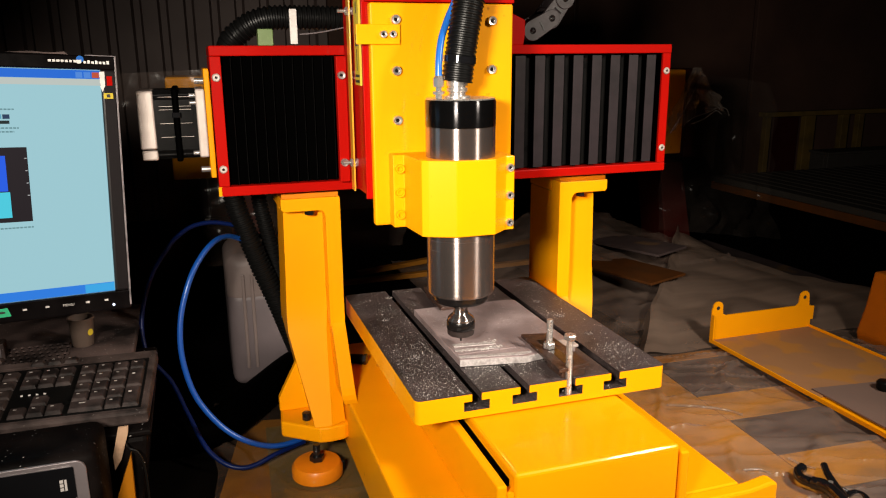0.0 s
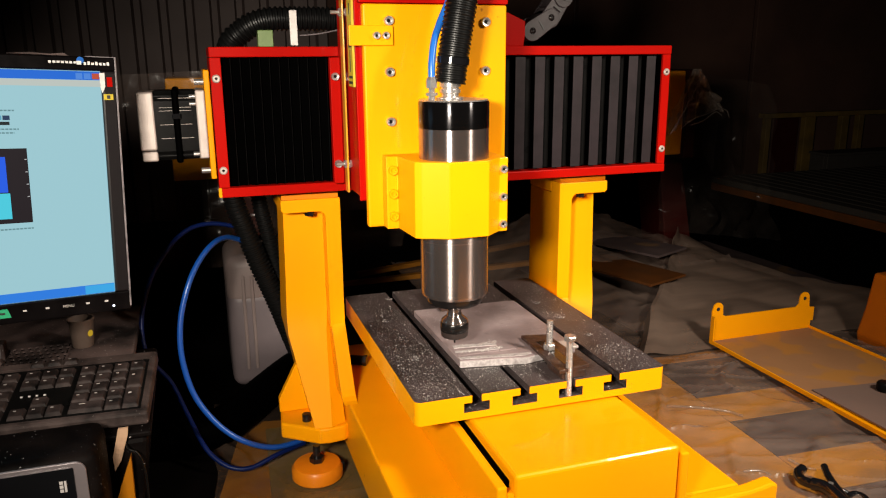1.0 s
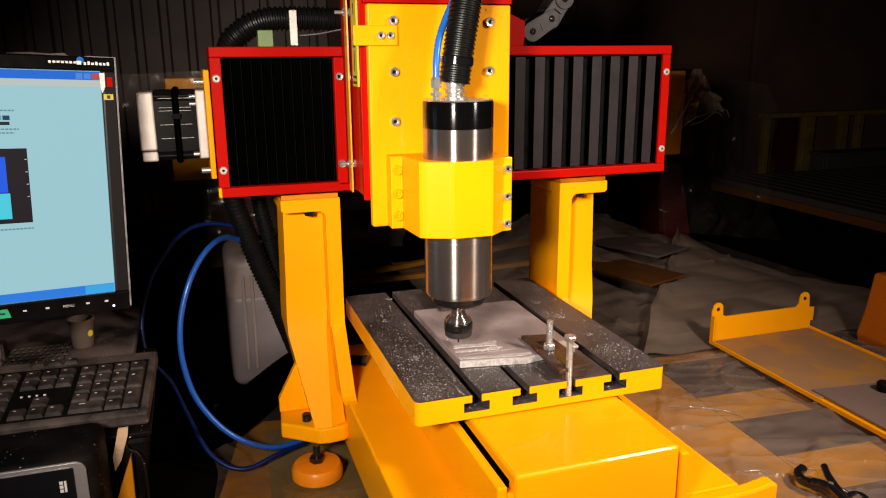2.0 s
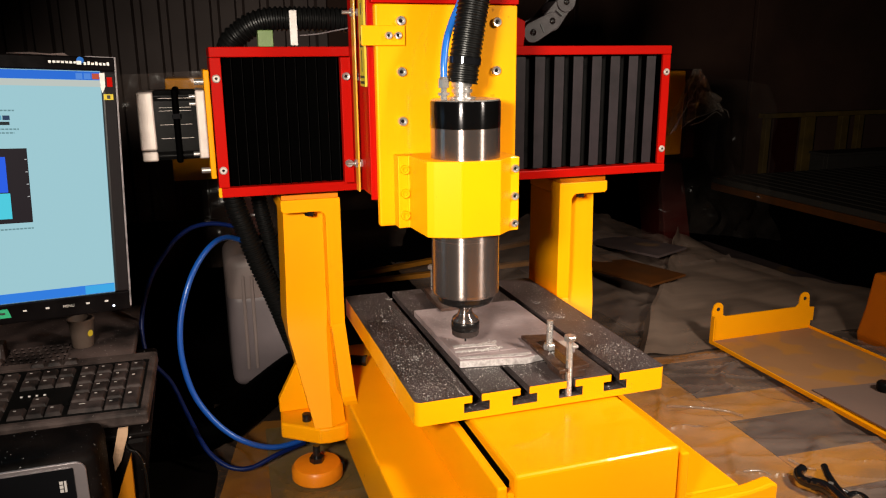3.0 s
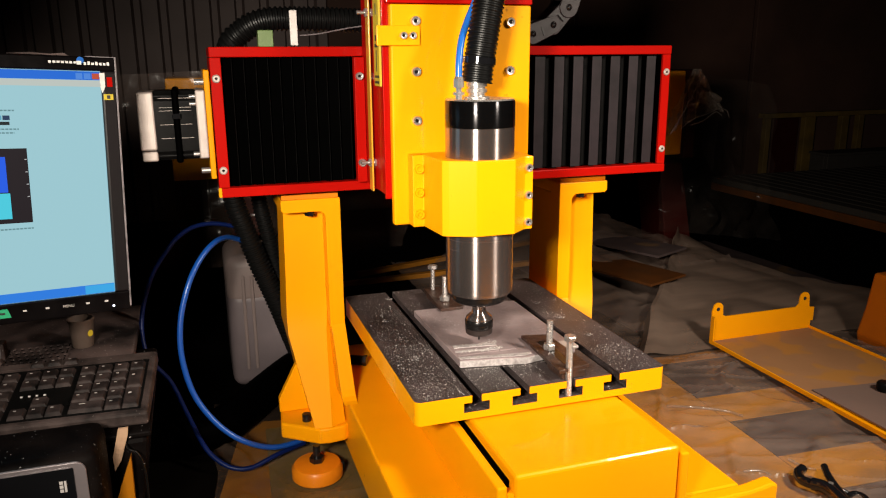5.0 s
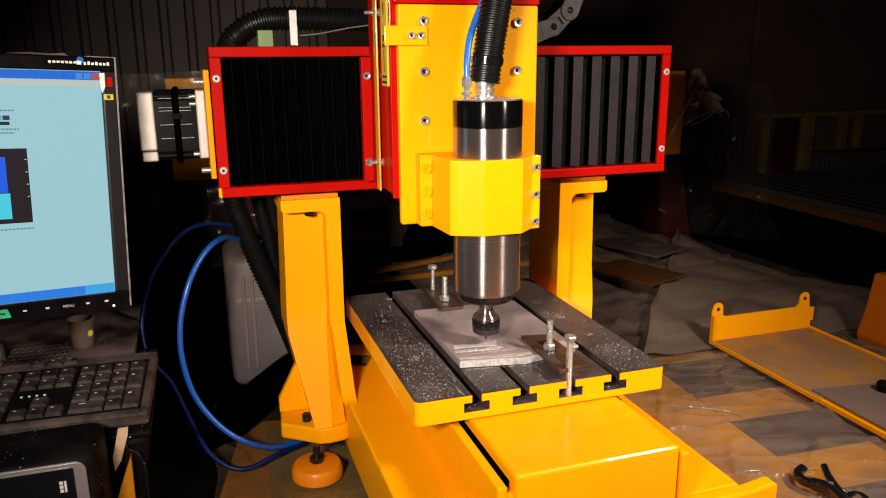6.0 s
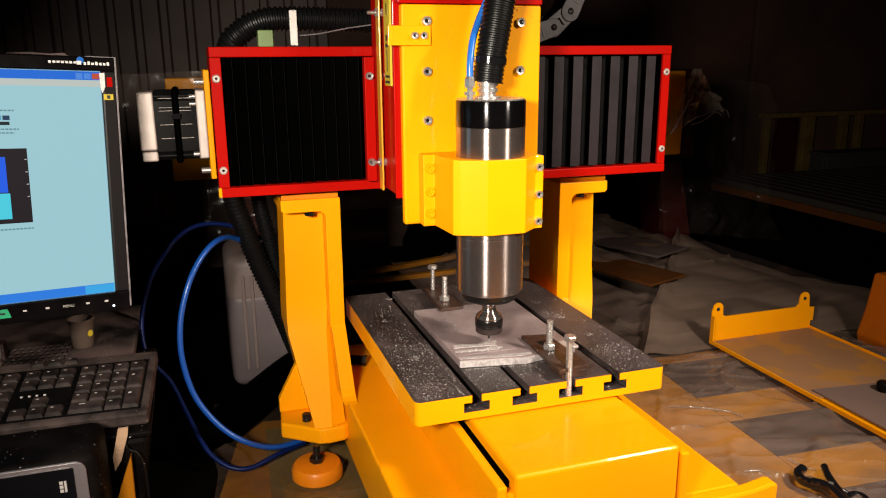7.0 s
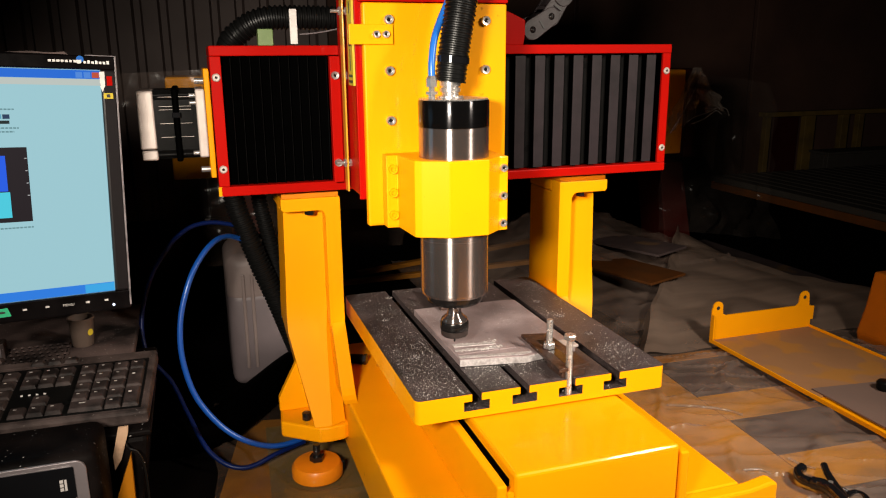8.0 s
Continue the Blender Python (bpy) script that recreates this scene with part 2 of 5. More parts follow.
CLEAR_FILM = film_material("clear_plastic_film", (0.25, 0.20, 0.17), 0.03, 0.16, 12.0, 0.3, 0.0)
HAZE_FILM = film_material("hanging_plastic_film", (0.30, 0.205, 0.165), 0.11, 0.2, 10.0, 0.5, 0.012, 0.9)
INK = surface("white_ink", (0.75, 0.72, 0.70), rough=0.5, bump=0.0)
FADED_INK = surface("faded_key_print", (0.55, 0.51, 0.49), rough=0.6, bump=0.0)
DARK_INK = surface("black_ink", (0.02, 0.02, 0.02), rough=0.5, bump=0.0)

# ---- mesh tools ----


def part(name, bm, material, parent=None, label="", smooth=False):
    me = bpy.data.meshes.new(name)
    bm.normal_update()
    bm.to_mesh(me)
    bm.free()
    for mat in (material if isinstance(material, (list, tuple)) else [material]):
        me.materials.append(mat)
    if smooth:
        me.shade_smooth()
        me.set_sharp_from_angle(angle=radians(38))
    ob = new(name, me)
    if parent:
        ob.parent = parent
    if label:
        ob["label"] = label
    return ob


def thing(name, label, category, at=(0, 0, 0), group=""):
    ob = new(name)
    ob.location = at
    ob.empty_display_size = 0.02
    return tagged(ob, label, category, group)


def bevelled(bm, r, seg=2):
    if r:
        bmesh.ops.bevel(bm, geom=bm.edges[:], offset=r, segments=seg, affect="EDGES", profile=0.5, clamp_overlap=True)
    return bm


def box(x0, x1, y0, y1, z0, z1, r=0.0, bm=None, seg=2):
    b = bmesh.new()
    bmesh.ops.create_cube(b, size=1, matrix=Matrix.Translation(((x0 + x1) / 2, (y0 + y1) / 2, (z0 + z1) / 2)) @ Matrix.Diagonal((x1 - x0, y1 - y0, z1 - z0, 1)))
    bevelled(b, r, seg)
    return join(bm, b) if bm else b


def join(bm, other):
    me = bpy.data.meshes.new("join")
    other.to_mesh(me)
    other.free()
    bm.from_mesh(me)
    bpy.data.meshes.remove(me)
    return bm


def prism(points, axis, a, b, r=0.0):
    """A polygon (two coordinates each) carried along an axis from a to b. Axis x: (y, z); y: (x, z); z: (x, y)."""
    bm = bmesh.new()

    def at(p, s):
        return {"x": (s, p[0], p[1]), "y": (p[0], s, p[1]), "z": (p[0], p[1], s)}[axis]
    lo, hi = [bm.verts.new(at(p, a)) for p in points], [bm.verts.new(at(p, b)) for p in points]
    bm.faces.new(lo), bm.faces.new(hi[::-1])
    for i in range(len(points)):
        j = (i + 1) % len(points)
        bm.faces.new((lo[j], lo[i], hi[i], hi[j]))
    bmesh.ops.recalc_face_normals(bm, faces=bm.faces[:])
    return bevelled(bm, r)


def lathe(profile, at=(0, 0, 0), turn=None, seg=40):
    """A turned shape: profile rows of (radius, height) round the local z axis."""
    bm = bmesh.new()
    rings = []
    for r, z in profile:
        rings.append([bm.verts.new((r * math.cos(2 * math.pi * k / seg), r * math.sin(2 * math.pi * k / seg), z)) for k in range(seg)] if r > 1e-6 else [bm.verts.new((0, 0, z))])
    for a, b in zip(rings, rings[1:]):
        for k in range(seg):
            j = (k + 1) % seg
            if len(a) == 1 and len(b) > 1:
                bm.faces.new((a[0], b[k], b[j]))
            elif len(b) == 1 and len(a) > 1:
                bm.faces.new((a[k], a[j], b[0]))
            elif len(a) > 1:
                bm.faces.new((a[k], a[j], b[j], b[k]))
    bmesh.ops.recalc_face_normals(bm, faces=bm.faces[:])
    m = Matrix.Translation(at)
    if turn:
        m = m @ Euler([radians(v) for v in turn]).to_matrix().to_4x4()
    bm.transform(m)
    return bm


def rod(a, b, r, seg=20, hexagon=False):
    a, b = Vector(a), Vector(b)
    n = 6 if hexagon else seg
    e = min(r * 0.12, 0.0006)
    ln = (b - a).length
    bm = lathe([(0, 0), (r - e, 0), (r, e), (r, ln - e), (r - e, ln), (0, ln)], seg=n)
    bm.transform(Matrix.Translation(a) @ (b - a).to_track_quat("Z", "Y").to_matrix().to_4x4())
    return bm


def smooth_path(points, n):
    """Points along a Catmull-Rom curve."""
    p = [Vector(q) for q in points]
    p = [2 * p[0] - p[1]] + p + [2 * p[-1] - p[-2]]
    out = []
    for i in range(1, len(p) - 2):
        for k in range(n):
            t = k / n
            a, b, c, d = p[i - 1], p[i], p[i + 1], p[i + 2]
            out.append(0.5 * (2 * b + (c - a) * t + (2 * a - 5 * b + 4 * c - d) * t * t + (3 * b - a - 3 * c + d) * t ** 3))
    out.append(p[-2])
    return out


def tube(points, r, n=12, seg=12, pitch=0.0, depth=0.0):
    """A hose along a curve; pitch and depth give it rings."""
    path = smooth_path(points, n)
    if pitch:
        run = [0.0]
        for a, b in zip(path, path[1:]):
            run.append(run[-1] + (b - a).length)
        fine, s, i = [], 0.0, 0
        while s < run[-1]:
            while run[i + 1] < s:
                i += 1
            f = (s - run[i]) / max(run[i + 1] - run[i], 1e-9)
            fine.append(path[i].lerp(path[i + 1], f))
            s += pitch / 4
        path = fine
    bm = bmesh.new()
    rings, side = [], None
    for i, q in enumerate(path):
        d = (path[min(i + 1, len(path) - 1)] - path[max(i - 1, 0)]).normalized()
        if side is None:
            side = d.orthogonal().normalized()
        side = (side - d * side.dot(d)).normalized()
        up = d.cross(side)
        rr = r - (depth if pitch and i % 4 in (2, 3) else 0)
        rings.append([bm.verts.new(q + (side * math.cos(2 * math.pi * k / seg) + up * math.sin(2 * math.pi * k / seg)) * rr) for k in range(seg)])
    for a, b in zip(rings, rings[1:]):
        for k in range(seg):
            j = (k + 1) % seg
            bm.faces.new((a[k], a[j], b[j], b[k]))
    bm.faces.new(rings[0]), bm.faces.new(rings[-1])
    bmesh.ops.recalc_face_normals(bm, faces=bm.faces[:])
    return bm


def socket_screw(parent, x, y, z, r=0.0055, mat=None, h=0.005):
    """A socket-head screw whose head faces -y."""
    s = part("screw", lathe([(0, h * 0.45), (r * 0.5, h * 0.45), (r * 0.55, h * 0.95), (r * 0.9, h), (r, h * 0.85), (r, -0.001)], (x, y, z), (90, 0, 0), 18), mat or CHROME, parent, smooth=True)
    part("hex_socket", lathe([(0, h * 0.5), (r * 0.42, h * 0.5)], (x, y, z), (90, 0, 0), 6), YELLOW if mat else DARK_STEEL, s)
    return s

# ---- the room ----


def room():
    tagged(part("floor", box(-3.0, 5.0, -3.0, 3.04, -0.08, -0.004), CONCRETE), "concrete workshop floor, darkened to near black in place of shade", "floor", kind="structure")
    # ribbed sheet wall behind everything
    pts = []
    x, k = -3.0, 0
    while x < 5.0:
        pts += [(x, 2.20), (x + 0.050, 2.20), (x + 0.058, 2.222), (x + 0.078, 2.222)]
        x += 0.086
    outline = pts + [(5.0, 2.20), (5.0, 2.30), (-3.0, 2.30)]
    tagged(part("wall_north", prism(outline, "z", -0.004, 2.9), WALL), "dark ribbed metal sheet wall of the workshop", "wall", kind="structure")
    # dark panels stand at the right; more are added leftwards to dim the wall
    for x0, x1 in ((0.30, 1.30), (1.32, 2.18), (2.20, 3.40), (3.42, 4.99)):
        tagged(part("wall_panel", box(x0, x1, 2.165, 2.198, -0.004, 2.88, 0.003), PANEL), "dark brown panel covering the workshop wall, partly added to keep it dim", "panel", kind="structure")
    tagged(part("wall_west", box(-3.1, -3.0, -3.0, 3.0, -0.004, 2.9), CEILING), "plain dark workshop wall", "wall", kind="structure")
    tagged(part("wall_east", box(5.0, 5.1, -3.0, 3.0, -0.004, 2.9), CEILING), "plain dark workshop wall", "wall", kind="structure")
    tagged(part("wall_south", box(-3.0, 5.0, -3.1, -3.0, -0.004, 2.9), CEILING), "plain dark workshop wall", "wall", kind="structure")
    tagged(part("ceiling", box(-3.1, 5.1, -3.1, 3.1, 2.904, 3.0), CEILING), "plain dark workshop ceiling", "ceiling", kind="structure")


# ---- the milling machine: standing parts ----
TOP = 0.22            # work table surface
TW, TD, TH = 0.3073, 0.3926, 0.0276
SLOTS = [0.0697 + 0.057 * k for k in range(4)]
GY = 0.2944           # front plane of the gantry
GX0, GX1, GZ0, GZ1 = -0.1742, 0.4890, 0.4017, 0.5904


def machine_base():
    base = thing("milling_machine_base", "yellow powder-coated steel machine base with columns on levelling feet", "machine", (0.15, 0.2, 0))
    off = Matrix.Translation((-0.15, -0.2, 0))

    def add(name, bm, mat, parent=base, label="", smooth=False):
        bm.transform(off)
        return part(name, bm, mat, parent, label, smooth)
    # bed plate on which the columns stand, with its side skirts and front end plate
    add("bed_plate", box(-0.027, 0.345, -0.098, 0.46, 0.098, 0.114, 0.003), YELLOW)
    add("side_skirt", box(-0.025, -0.011, -0.098, 0.46, 0.028, 0.0978), YELLOW)
    add("side_skirt", box(0.329, 0.343, -0.098, 0.46, 0.028, 0.0978), YELLOW)
    add("end_plate", prism([(-0.066, 0.028), (0.382, 0.028), (0.382, 0.116), (0.376, 0.1190), (0.360, 0.1165), (0.346, 0.1143), (-0.034, 0.1143), (-0.066, 0.1175)], "y", -0.116, -0.0982, 0.003), YELLOW)
    for x0, x1 in ((0.046, 0.0565), (0.2500, 0.2602)):
        add("guide_wall", box(x0, x1, -0.1185, 0.40, 0.1142, 0.1790, 0.002), YELLOW)
    # cover of the table's drive
    cover = add("drive_cover", box(0.0640, 0.2470, -0.1200, 0.36, 0.06, 0.1896, 0.004, seg=3), YELLOW, label="glossy yellow sheet cover over the table drive")
    # near-black block in the open gap, standing for the shade inside
    add("gap_shade", box(0.0567, 0.0638, -0.1050, 0.36, 0.1142, 0.1770), VINYL, cover, "near-black filler in place of the shade in the cover's gap")
    add("gap_plate", box(0.0567, 0.0638, -0.1180, -0.1055, 0.1142, 0.1700), YELLOW, cover)
    for side in (0, 1):
        column(add, side)
    gland = add("cable_gland", rod((-0.004, 0.380, 0.1220), (0.020, 0.368, 0.1220), 0.0075), BLACK, label="dark cable gland on the bed plate")
    add("gland_nut", rod((0.0205, 0.3678, 0.1220), (0.0255, 0.3652, 0.1220), 0.0085, hexagon=True), DARK_STEEL, gland)
    return base


def mirror_x(pts, side):
    return [(TW - a, b) for a, b in pts][::-1] if side else pts


def column(add, side):
    """A cast column: recessed web between an inner flange and a thick head, flaring forward over its foot pad."""
    def X(v):
        return TW - v if side else v

    def span(a, b):
        return (min(X(a), X(b)), max(X(a), X(b)))
    y0, y1 = 0.3154, 0.425
    # recessed web: upright above, curving forward below and narrowing to its toe, with a return to the flange
    levels = [(0.3698, -0.0905, -0.0300, 0.3450), (0.245, -0.0930, -0.0330, 0.3448), (0.215, -0.0942, -0.0365, 0.3425), (0.190, -0.0942, -0.0395, 0.3345),
              (0.150, -0.0868, -0.0425, 0.3140), (0.105, -0.0780, -0.0455, 0.2895), (0.069, -0.0714, -0.0478, 0.2700)]
    bm = bmesh.new()
    fronts, backs = [], []
    for z, xl, xr, y in levels:
        if side:
            xl += 0.0018 if z > 0.2 else 0.0048 if z > 0.16 else 0.0085
        fronts.append([bm.verts.new((X(x), q, z)) for x, q in ((xl, y), (xr, y - 0.0008), (-0.0268, y + 0.010))])
        backs.append([bm.verts.new((X(x), y1, z)) for x in (xl, xr, -0.0268)])
    for f, g, p, q in zip(fronts, fronts[1:], backs, backs[1:]):
        for k in (0, 1):
            bm.faces.new((f[k], f[k + 1], g[k + 1], g[k])), bm.faces.new((p[k], q[k], q[k + 1], p[k + 1]))
        bm.faces.new((f[0], g[0], q[0], p[0])), bm.faces.new((f[2], p[2], q[2], g[2]))
    for f, p in ((fronts[0], backs[0]), (fronts[-1], backs[-1])):
        for k in (0, 1):
            bm.faces.new((f[k], f[k + 1], p[k + 1], p[k]))
    bmesh.ops.recalc_face_normals(bm, faces=bm.faces[:])
    for f in bm.faces:
        f.smooth = True
    for e in bm.edges:
        e.smooth = e.calc_face_angle(0.0) < 0.35
    col = add("column", bm, YELLOW, label="yellow cast gantry column")
    a, b = span(-0.0295, -0.0165)
    add("column_side", box(a, b, y0 + 0.0305, y1, 0.1142, 0.3697, 0.001), YELLOW, col)
    a, b = span(-0.0961, -0.0149)
    face = [(-0.0961, 0.3745), (-0.0961, 0.3890), (-0.0149, 0.3890), (-0.0149, 0.2000), (-0.0360, 0.2000), (-0.0360, 0.3610)]
    face += [(-0.0360 - 0.010 * (1 - math.cos(q * math.pi / 12)), 0.3610 + 0.010 * math.sin(q * math.pi / 12)) for q in range(1, 6)] + [(-0.0460, 0.3710), (-0.0926, 0.3710)]
    add("column_face", prism(mirror_x(face, side), "y", y0, y0 + 0.0300, 0.0012), YELLOW, col)
    add("column_head", box(a, b, y0 + 0.0302, y1, 0.3710, 0.3890, 0.002), YELLOW, col)
    add("shim_plate", box(a + 0.002, b - 0.002, y0 + 0.004, y1, 0.3892, 0.3955), ORANGE, col)
    a, b = span(-0.0360, -0.0149)
    # forward-flaring toe of the flange
    curve = [(y0, 0.206), (y0 + 0.0300, 0.206), (y0 + 0.0300, 0.1142), (0.236, 0.1142), (0.245, 0.1158), (0.252, 0.1195), (0.259, 0.1270), (0.267, 0.1380), (0.2795, 0.1560), (0.297, 0.1810)]
    a2, b2 = span(-0.0345, -0.0149)
    add("toe", prism(curve, "x", a2, b2, 0.002), YELLOW, col)
    bolt = add("head_bolt", lathe([(0, 0), (0.007, 0), (0.007, 0.006), (0, 0.006)], (X(-0.056), y0 + 0.012, 0.3640), None, 6), DARK_STEEL, col)
    # outrigger pad with its levelling foot
    pad = add("foot_pad", prism(mirror_x([(-0.1155, 0.305), (-0.108, 0.380), (-0.016, 0.380), (-0.016, 0.278), (-0.030, 0.268), (-0.051, 0.2655), (-0.066, 0.2675)], side), "z", 0.045, 0.0688, 0.003), YELLOW)
    add("gusset", prism(mirror_x([(-0.113, 0.0690), (-0.113, 0.090), (-0.084, 0.146), (-0.060, 0.146), (-0.060, 0.0690)], side), "y", 0.338, 0.3500, 0.0015), YELLOW, pad)
    fx, fy = X(-0.0725), 0.262
    foot = add("levelling_foot", lathe([(0, 0), (0.033, 0), (0.0358, 0.003), (0.0358, 0.016), (0.032, 0.021), (0.012, 0.024), (0, 0.024)], (fx, fy, 0), None, 48), ORANGE, label="orange disc foot", smooth=True)
    add("stud", rod((fx, fy, 0.022), (fx, fy, 0.048), 0.0050), DARK_STEEL, foot, smooth=True)
    add("lock_nut", lathe([(0, 0.024), (0.0105, 0.024), (0.0105, 0.031), (0, 0.031)], (fx, fy, 0), None, 6), DARK_STEEL, foot)
    add("rubber_plug", box(fx + 0.0325, fx + 0.0385, fy - 0.006, fy + 0.006, 0.004, 0.019, 0.002), RUBBER, foot)
    add("pad_bolt", rod((X(-0.0790), 0.300, 0.0690), (X(-0.0790), 0.300, 0.080), 0.0065), DARK_STEEL, pad, smooth=True)


def gantry():
    g = thing("gantry_beam", "red framed gantry beam with black bellows covers and a stepper motor", "gantry", (0.15, 0.34, GZ0))
    off = Matrix.Translation((-0.15, -0.34, -GZ0))

    def add(name, bm, mat, parent=g, label="", smooth=False):
        bm.transform(off)
        return part(name, bm, mat, parent, label, smooth)
    add("core", box(GX0 + 0.012, GX1 - 0.012, GY + 0.030, GY + 0.11, GZ0 + 0.004, GZ1 - 0.004), VINYL)
    add("top_rail", box(GX0, GX1, GY - 0.001, GY + 0.122, GZ1 - 0.0125, GZ1, 0.0012), RED)
    add("bottom_rail", box(GX0 + 0.003, GX1, GY - 0.001, GY + 0.122, GZ0, GZ0 + 0.0125, 0.0012), RED)
    for x0, x1, deep in ((GX0, GX0 + 0.0135, 0.122), (GX1 - 0.0135, GX1, 0.005)):
        post = add("end_post", box(x0, x1, GY, GY + deep, GZ0 + 0.0127, GZ1 - 0.0128, 0.001), RED)
        for z in (0.552, 0.437):
            screw = add("screw", lathe([(0.0016, 0.0006), (0.0019, 0.0022), (0.0038, 0.0022), (0.0050, 0.0012), (0.0054, -0.001)], ((x0 + x1) / 2, GY, z), (90, 0, 0), 20), SILVER, post)
            add("socket", lathe([(0, 0.0005), (0.0018, 0.0006)], ((x0 + x1) / 2, GY, z), (90, 0, 0), 6), DARK_STEEL, screw)
    add("end_web", box(GX1 - 0.0130, GX1 - 0.001, GY + 0.0055, GY + 0.12, GZ0 + 0.0130, GZ1 - 0.0130), VINYL)
    add("end_tab", box(GX0 - 0.0008, GX0 + 0.008, GY + 0.001, GY + 0.01, GZ0 + 0.0005, GZ0 + 0.0124), YELLOW)
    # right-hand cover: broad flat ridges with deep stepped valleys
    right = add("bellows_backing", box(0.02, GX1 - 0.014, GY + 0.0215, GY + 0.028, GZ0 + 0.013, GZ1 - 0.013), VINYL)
    x = 0.4590
    while x > 0.15:
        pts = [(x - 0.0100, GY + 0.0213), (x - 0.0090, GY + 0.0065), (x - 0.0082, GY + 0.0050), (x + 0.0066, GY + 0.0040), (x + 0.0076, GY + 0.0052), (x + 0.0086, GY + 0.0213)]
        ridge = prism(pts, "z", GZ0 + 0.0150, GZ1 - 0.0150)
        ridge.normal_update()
        # flanks near-black, fronts grey: shade between the ridges put into the colour
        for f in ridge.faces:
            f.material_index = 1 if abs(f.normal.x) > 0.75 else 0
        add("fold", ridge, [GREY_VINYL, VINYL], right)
        # valley floor in black: its dimness is put into the colour
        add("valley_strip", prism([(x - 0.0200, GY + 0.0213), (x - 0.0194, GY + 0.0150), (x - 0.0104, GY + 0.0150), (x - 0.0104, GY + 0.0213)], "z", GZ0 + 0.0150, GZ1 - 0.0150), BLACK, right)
        x -= 0.0303
    # motor on its mounting plate
    plate = add("motor_plate", box(-0.1825, -0.1755, GY + 0.012, GY + 0.115, 0.425, 0.563, 0.0015), YELLOW, label="yellow motor mounting plate")
    for z in (0.548, 0.436):
        add("stud", rod((-0.194, GY + 0.020, z), (-0.1826, GY + 0.020, z), 0.0038), CHROME, plate, smooth=True)
    my0, my1, mz0, mz1 = GY + 0.010, GY + 0.096, 0.4515, 0.5375
    motor = add("motor_body", prism([(my0, mz0 + 0.012), (my0 + 0.012, mz0), (my1 - 0.012, mz0), (my1, mz0 + 0.012), (my1, mz1 - 0.012), (my1 - 0.012, mz1), (my0 + 0.012, mz1), (my0, mz1 - 0.012)], "x", -0.2440, -0.1945, 0.0), BLACK, label="black laminated stepper motor body")
    add("front_flange", box(-0.1943, -0.1827, my0 - 0.0005, my1, mz0 + 0.001, mz1 + 0.0008, 0.002), SILVER, motor)
    add("rear_cap", box(-0.2640, -0.2442, my0 - 0.0005, my1, mz0 + 0.0135, mz1 - 0.0005, 0.002), SILVER, motor)
    add("rear_cap_foot", box(-0.2630, -0.2442, my0 + 0.001, my0 + 0.02, mz0 - 0.0005, mz0 + 0.012, 0.002), SILVER, motor)
    for z in (mz1 - 0.006, mz0 + 0.006):
        add("tie_bolt", rod((-0.2440, my0 + 0.004, z), (-0.1943, my0 + 0.004, z), 0.0026), BLACK, motor, smooth=True)
    for z in (mz1 - 0.007, mz1 - 0.016, mz0 + 0.007):
        add("bolt_tip", rod((-0.2020, my0 + 0.002, z), (-0.1943, my0 + 0.002, z), 0.0028), CHROME, motor, smooth=True)
    for z in (mz1 - 0.0085, mz1 - 0.020, mz0 + 0.028, mz0 + 0.045, mz0 + 0.062):
        add("lamination_line", box(-0.2385, -0.200, my0 - 0.0006, my0 + 0.0001, z, z + 0.0004), SILVER, motor)
    tie = add("cable_tie", box(-0.2225, -0.2145, my0 - 0.003, my1 + 0.003, mz0 - 0.003, mz1 + 0.003, 0.0025), VINYL, motor, "black cable tie band")
    add("tie_lock", box(-0.2235, -0.2135, my0 - 0.0065, my0 - 0.0032, mz1 - 0.034, mz1 - 0.027, 0.001), GLOSS_BLACK, tie)
    # things along the top of the beam
    add("terminal_block", box(-0.110, -0.0905, GY + 0.040, GY + 0.058, GZ1 + 0.0004, GZ1 + 0.0215, 0.001), GREEN, label="small green terminal block")
    add("chain_bracket", prism([(0.215, GZ1), (0.258, GZ1), (0.260, 0.604), (0.260, 0.6245), (0.234, 0.6360), (0.215, 0.6360)], "y", GY + 0.022, GY + 0.037, 0.001), RED, label="red bent bracket of the cable chain")
    return g


def left_folds():
    """The left-hand bellows: slim folds that spread and close with the carriage."""
    folds = []
    me = prism([(-0.0105, 0.0125), (-0.0105, 0.0085), (0.0058, 0.0006), (0.0063, 0.0), (0.0067, 0.0006), (0.0072, 0.0125)], "z", GZ0 + 0.0135, GZ1 - 0.0135)
    # fold tips get the lighter black: the edge highlight is put into the colour
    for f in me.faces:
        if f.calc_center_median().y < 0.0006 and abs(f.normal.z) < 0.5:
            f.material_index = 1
    bellows = thing("bellows_cover", "black pleated vinyl bellows cover on the gantry", "bellows", (GX0 + 0.0135, GY + 0.006, 0))
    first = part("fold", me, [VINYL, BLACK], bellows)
    folds.append(first)
    for _ in range(10):
        o = first.copy()
        scene.collection.objects.link(o)
        folds.append(o)
    return folds


MARKS = ((0.033, 0.2624), (0.0616, 0.357), (0.034, 0.1906), (0.033, 0.1202), (0.2655, 0.268), (0.2732, 0.1248), (0.268, 0.20))


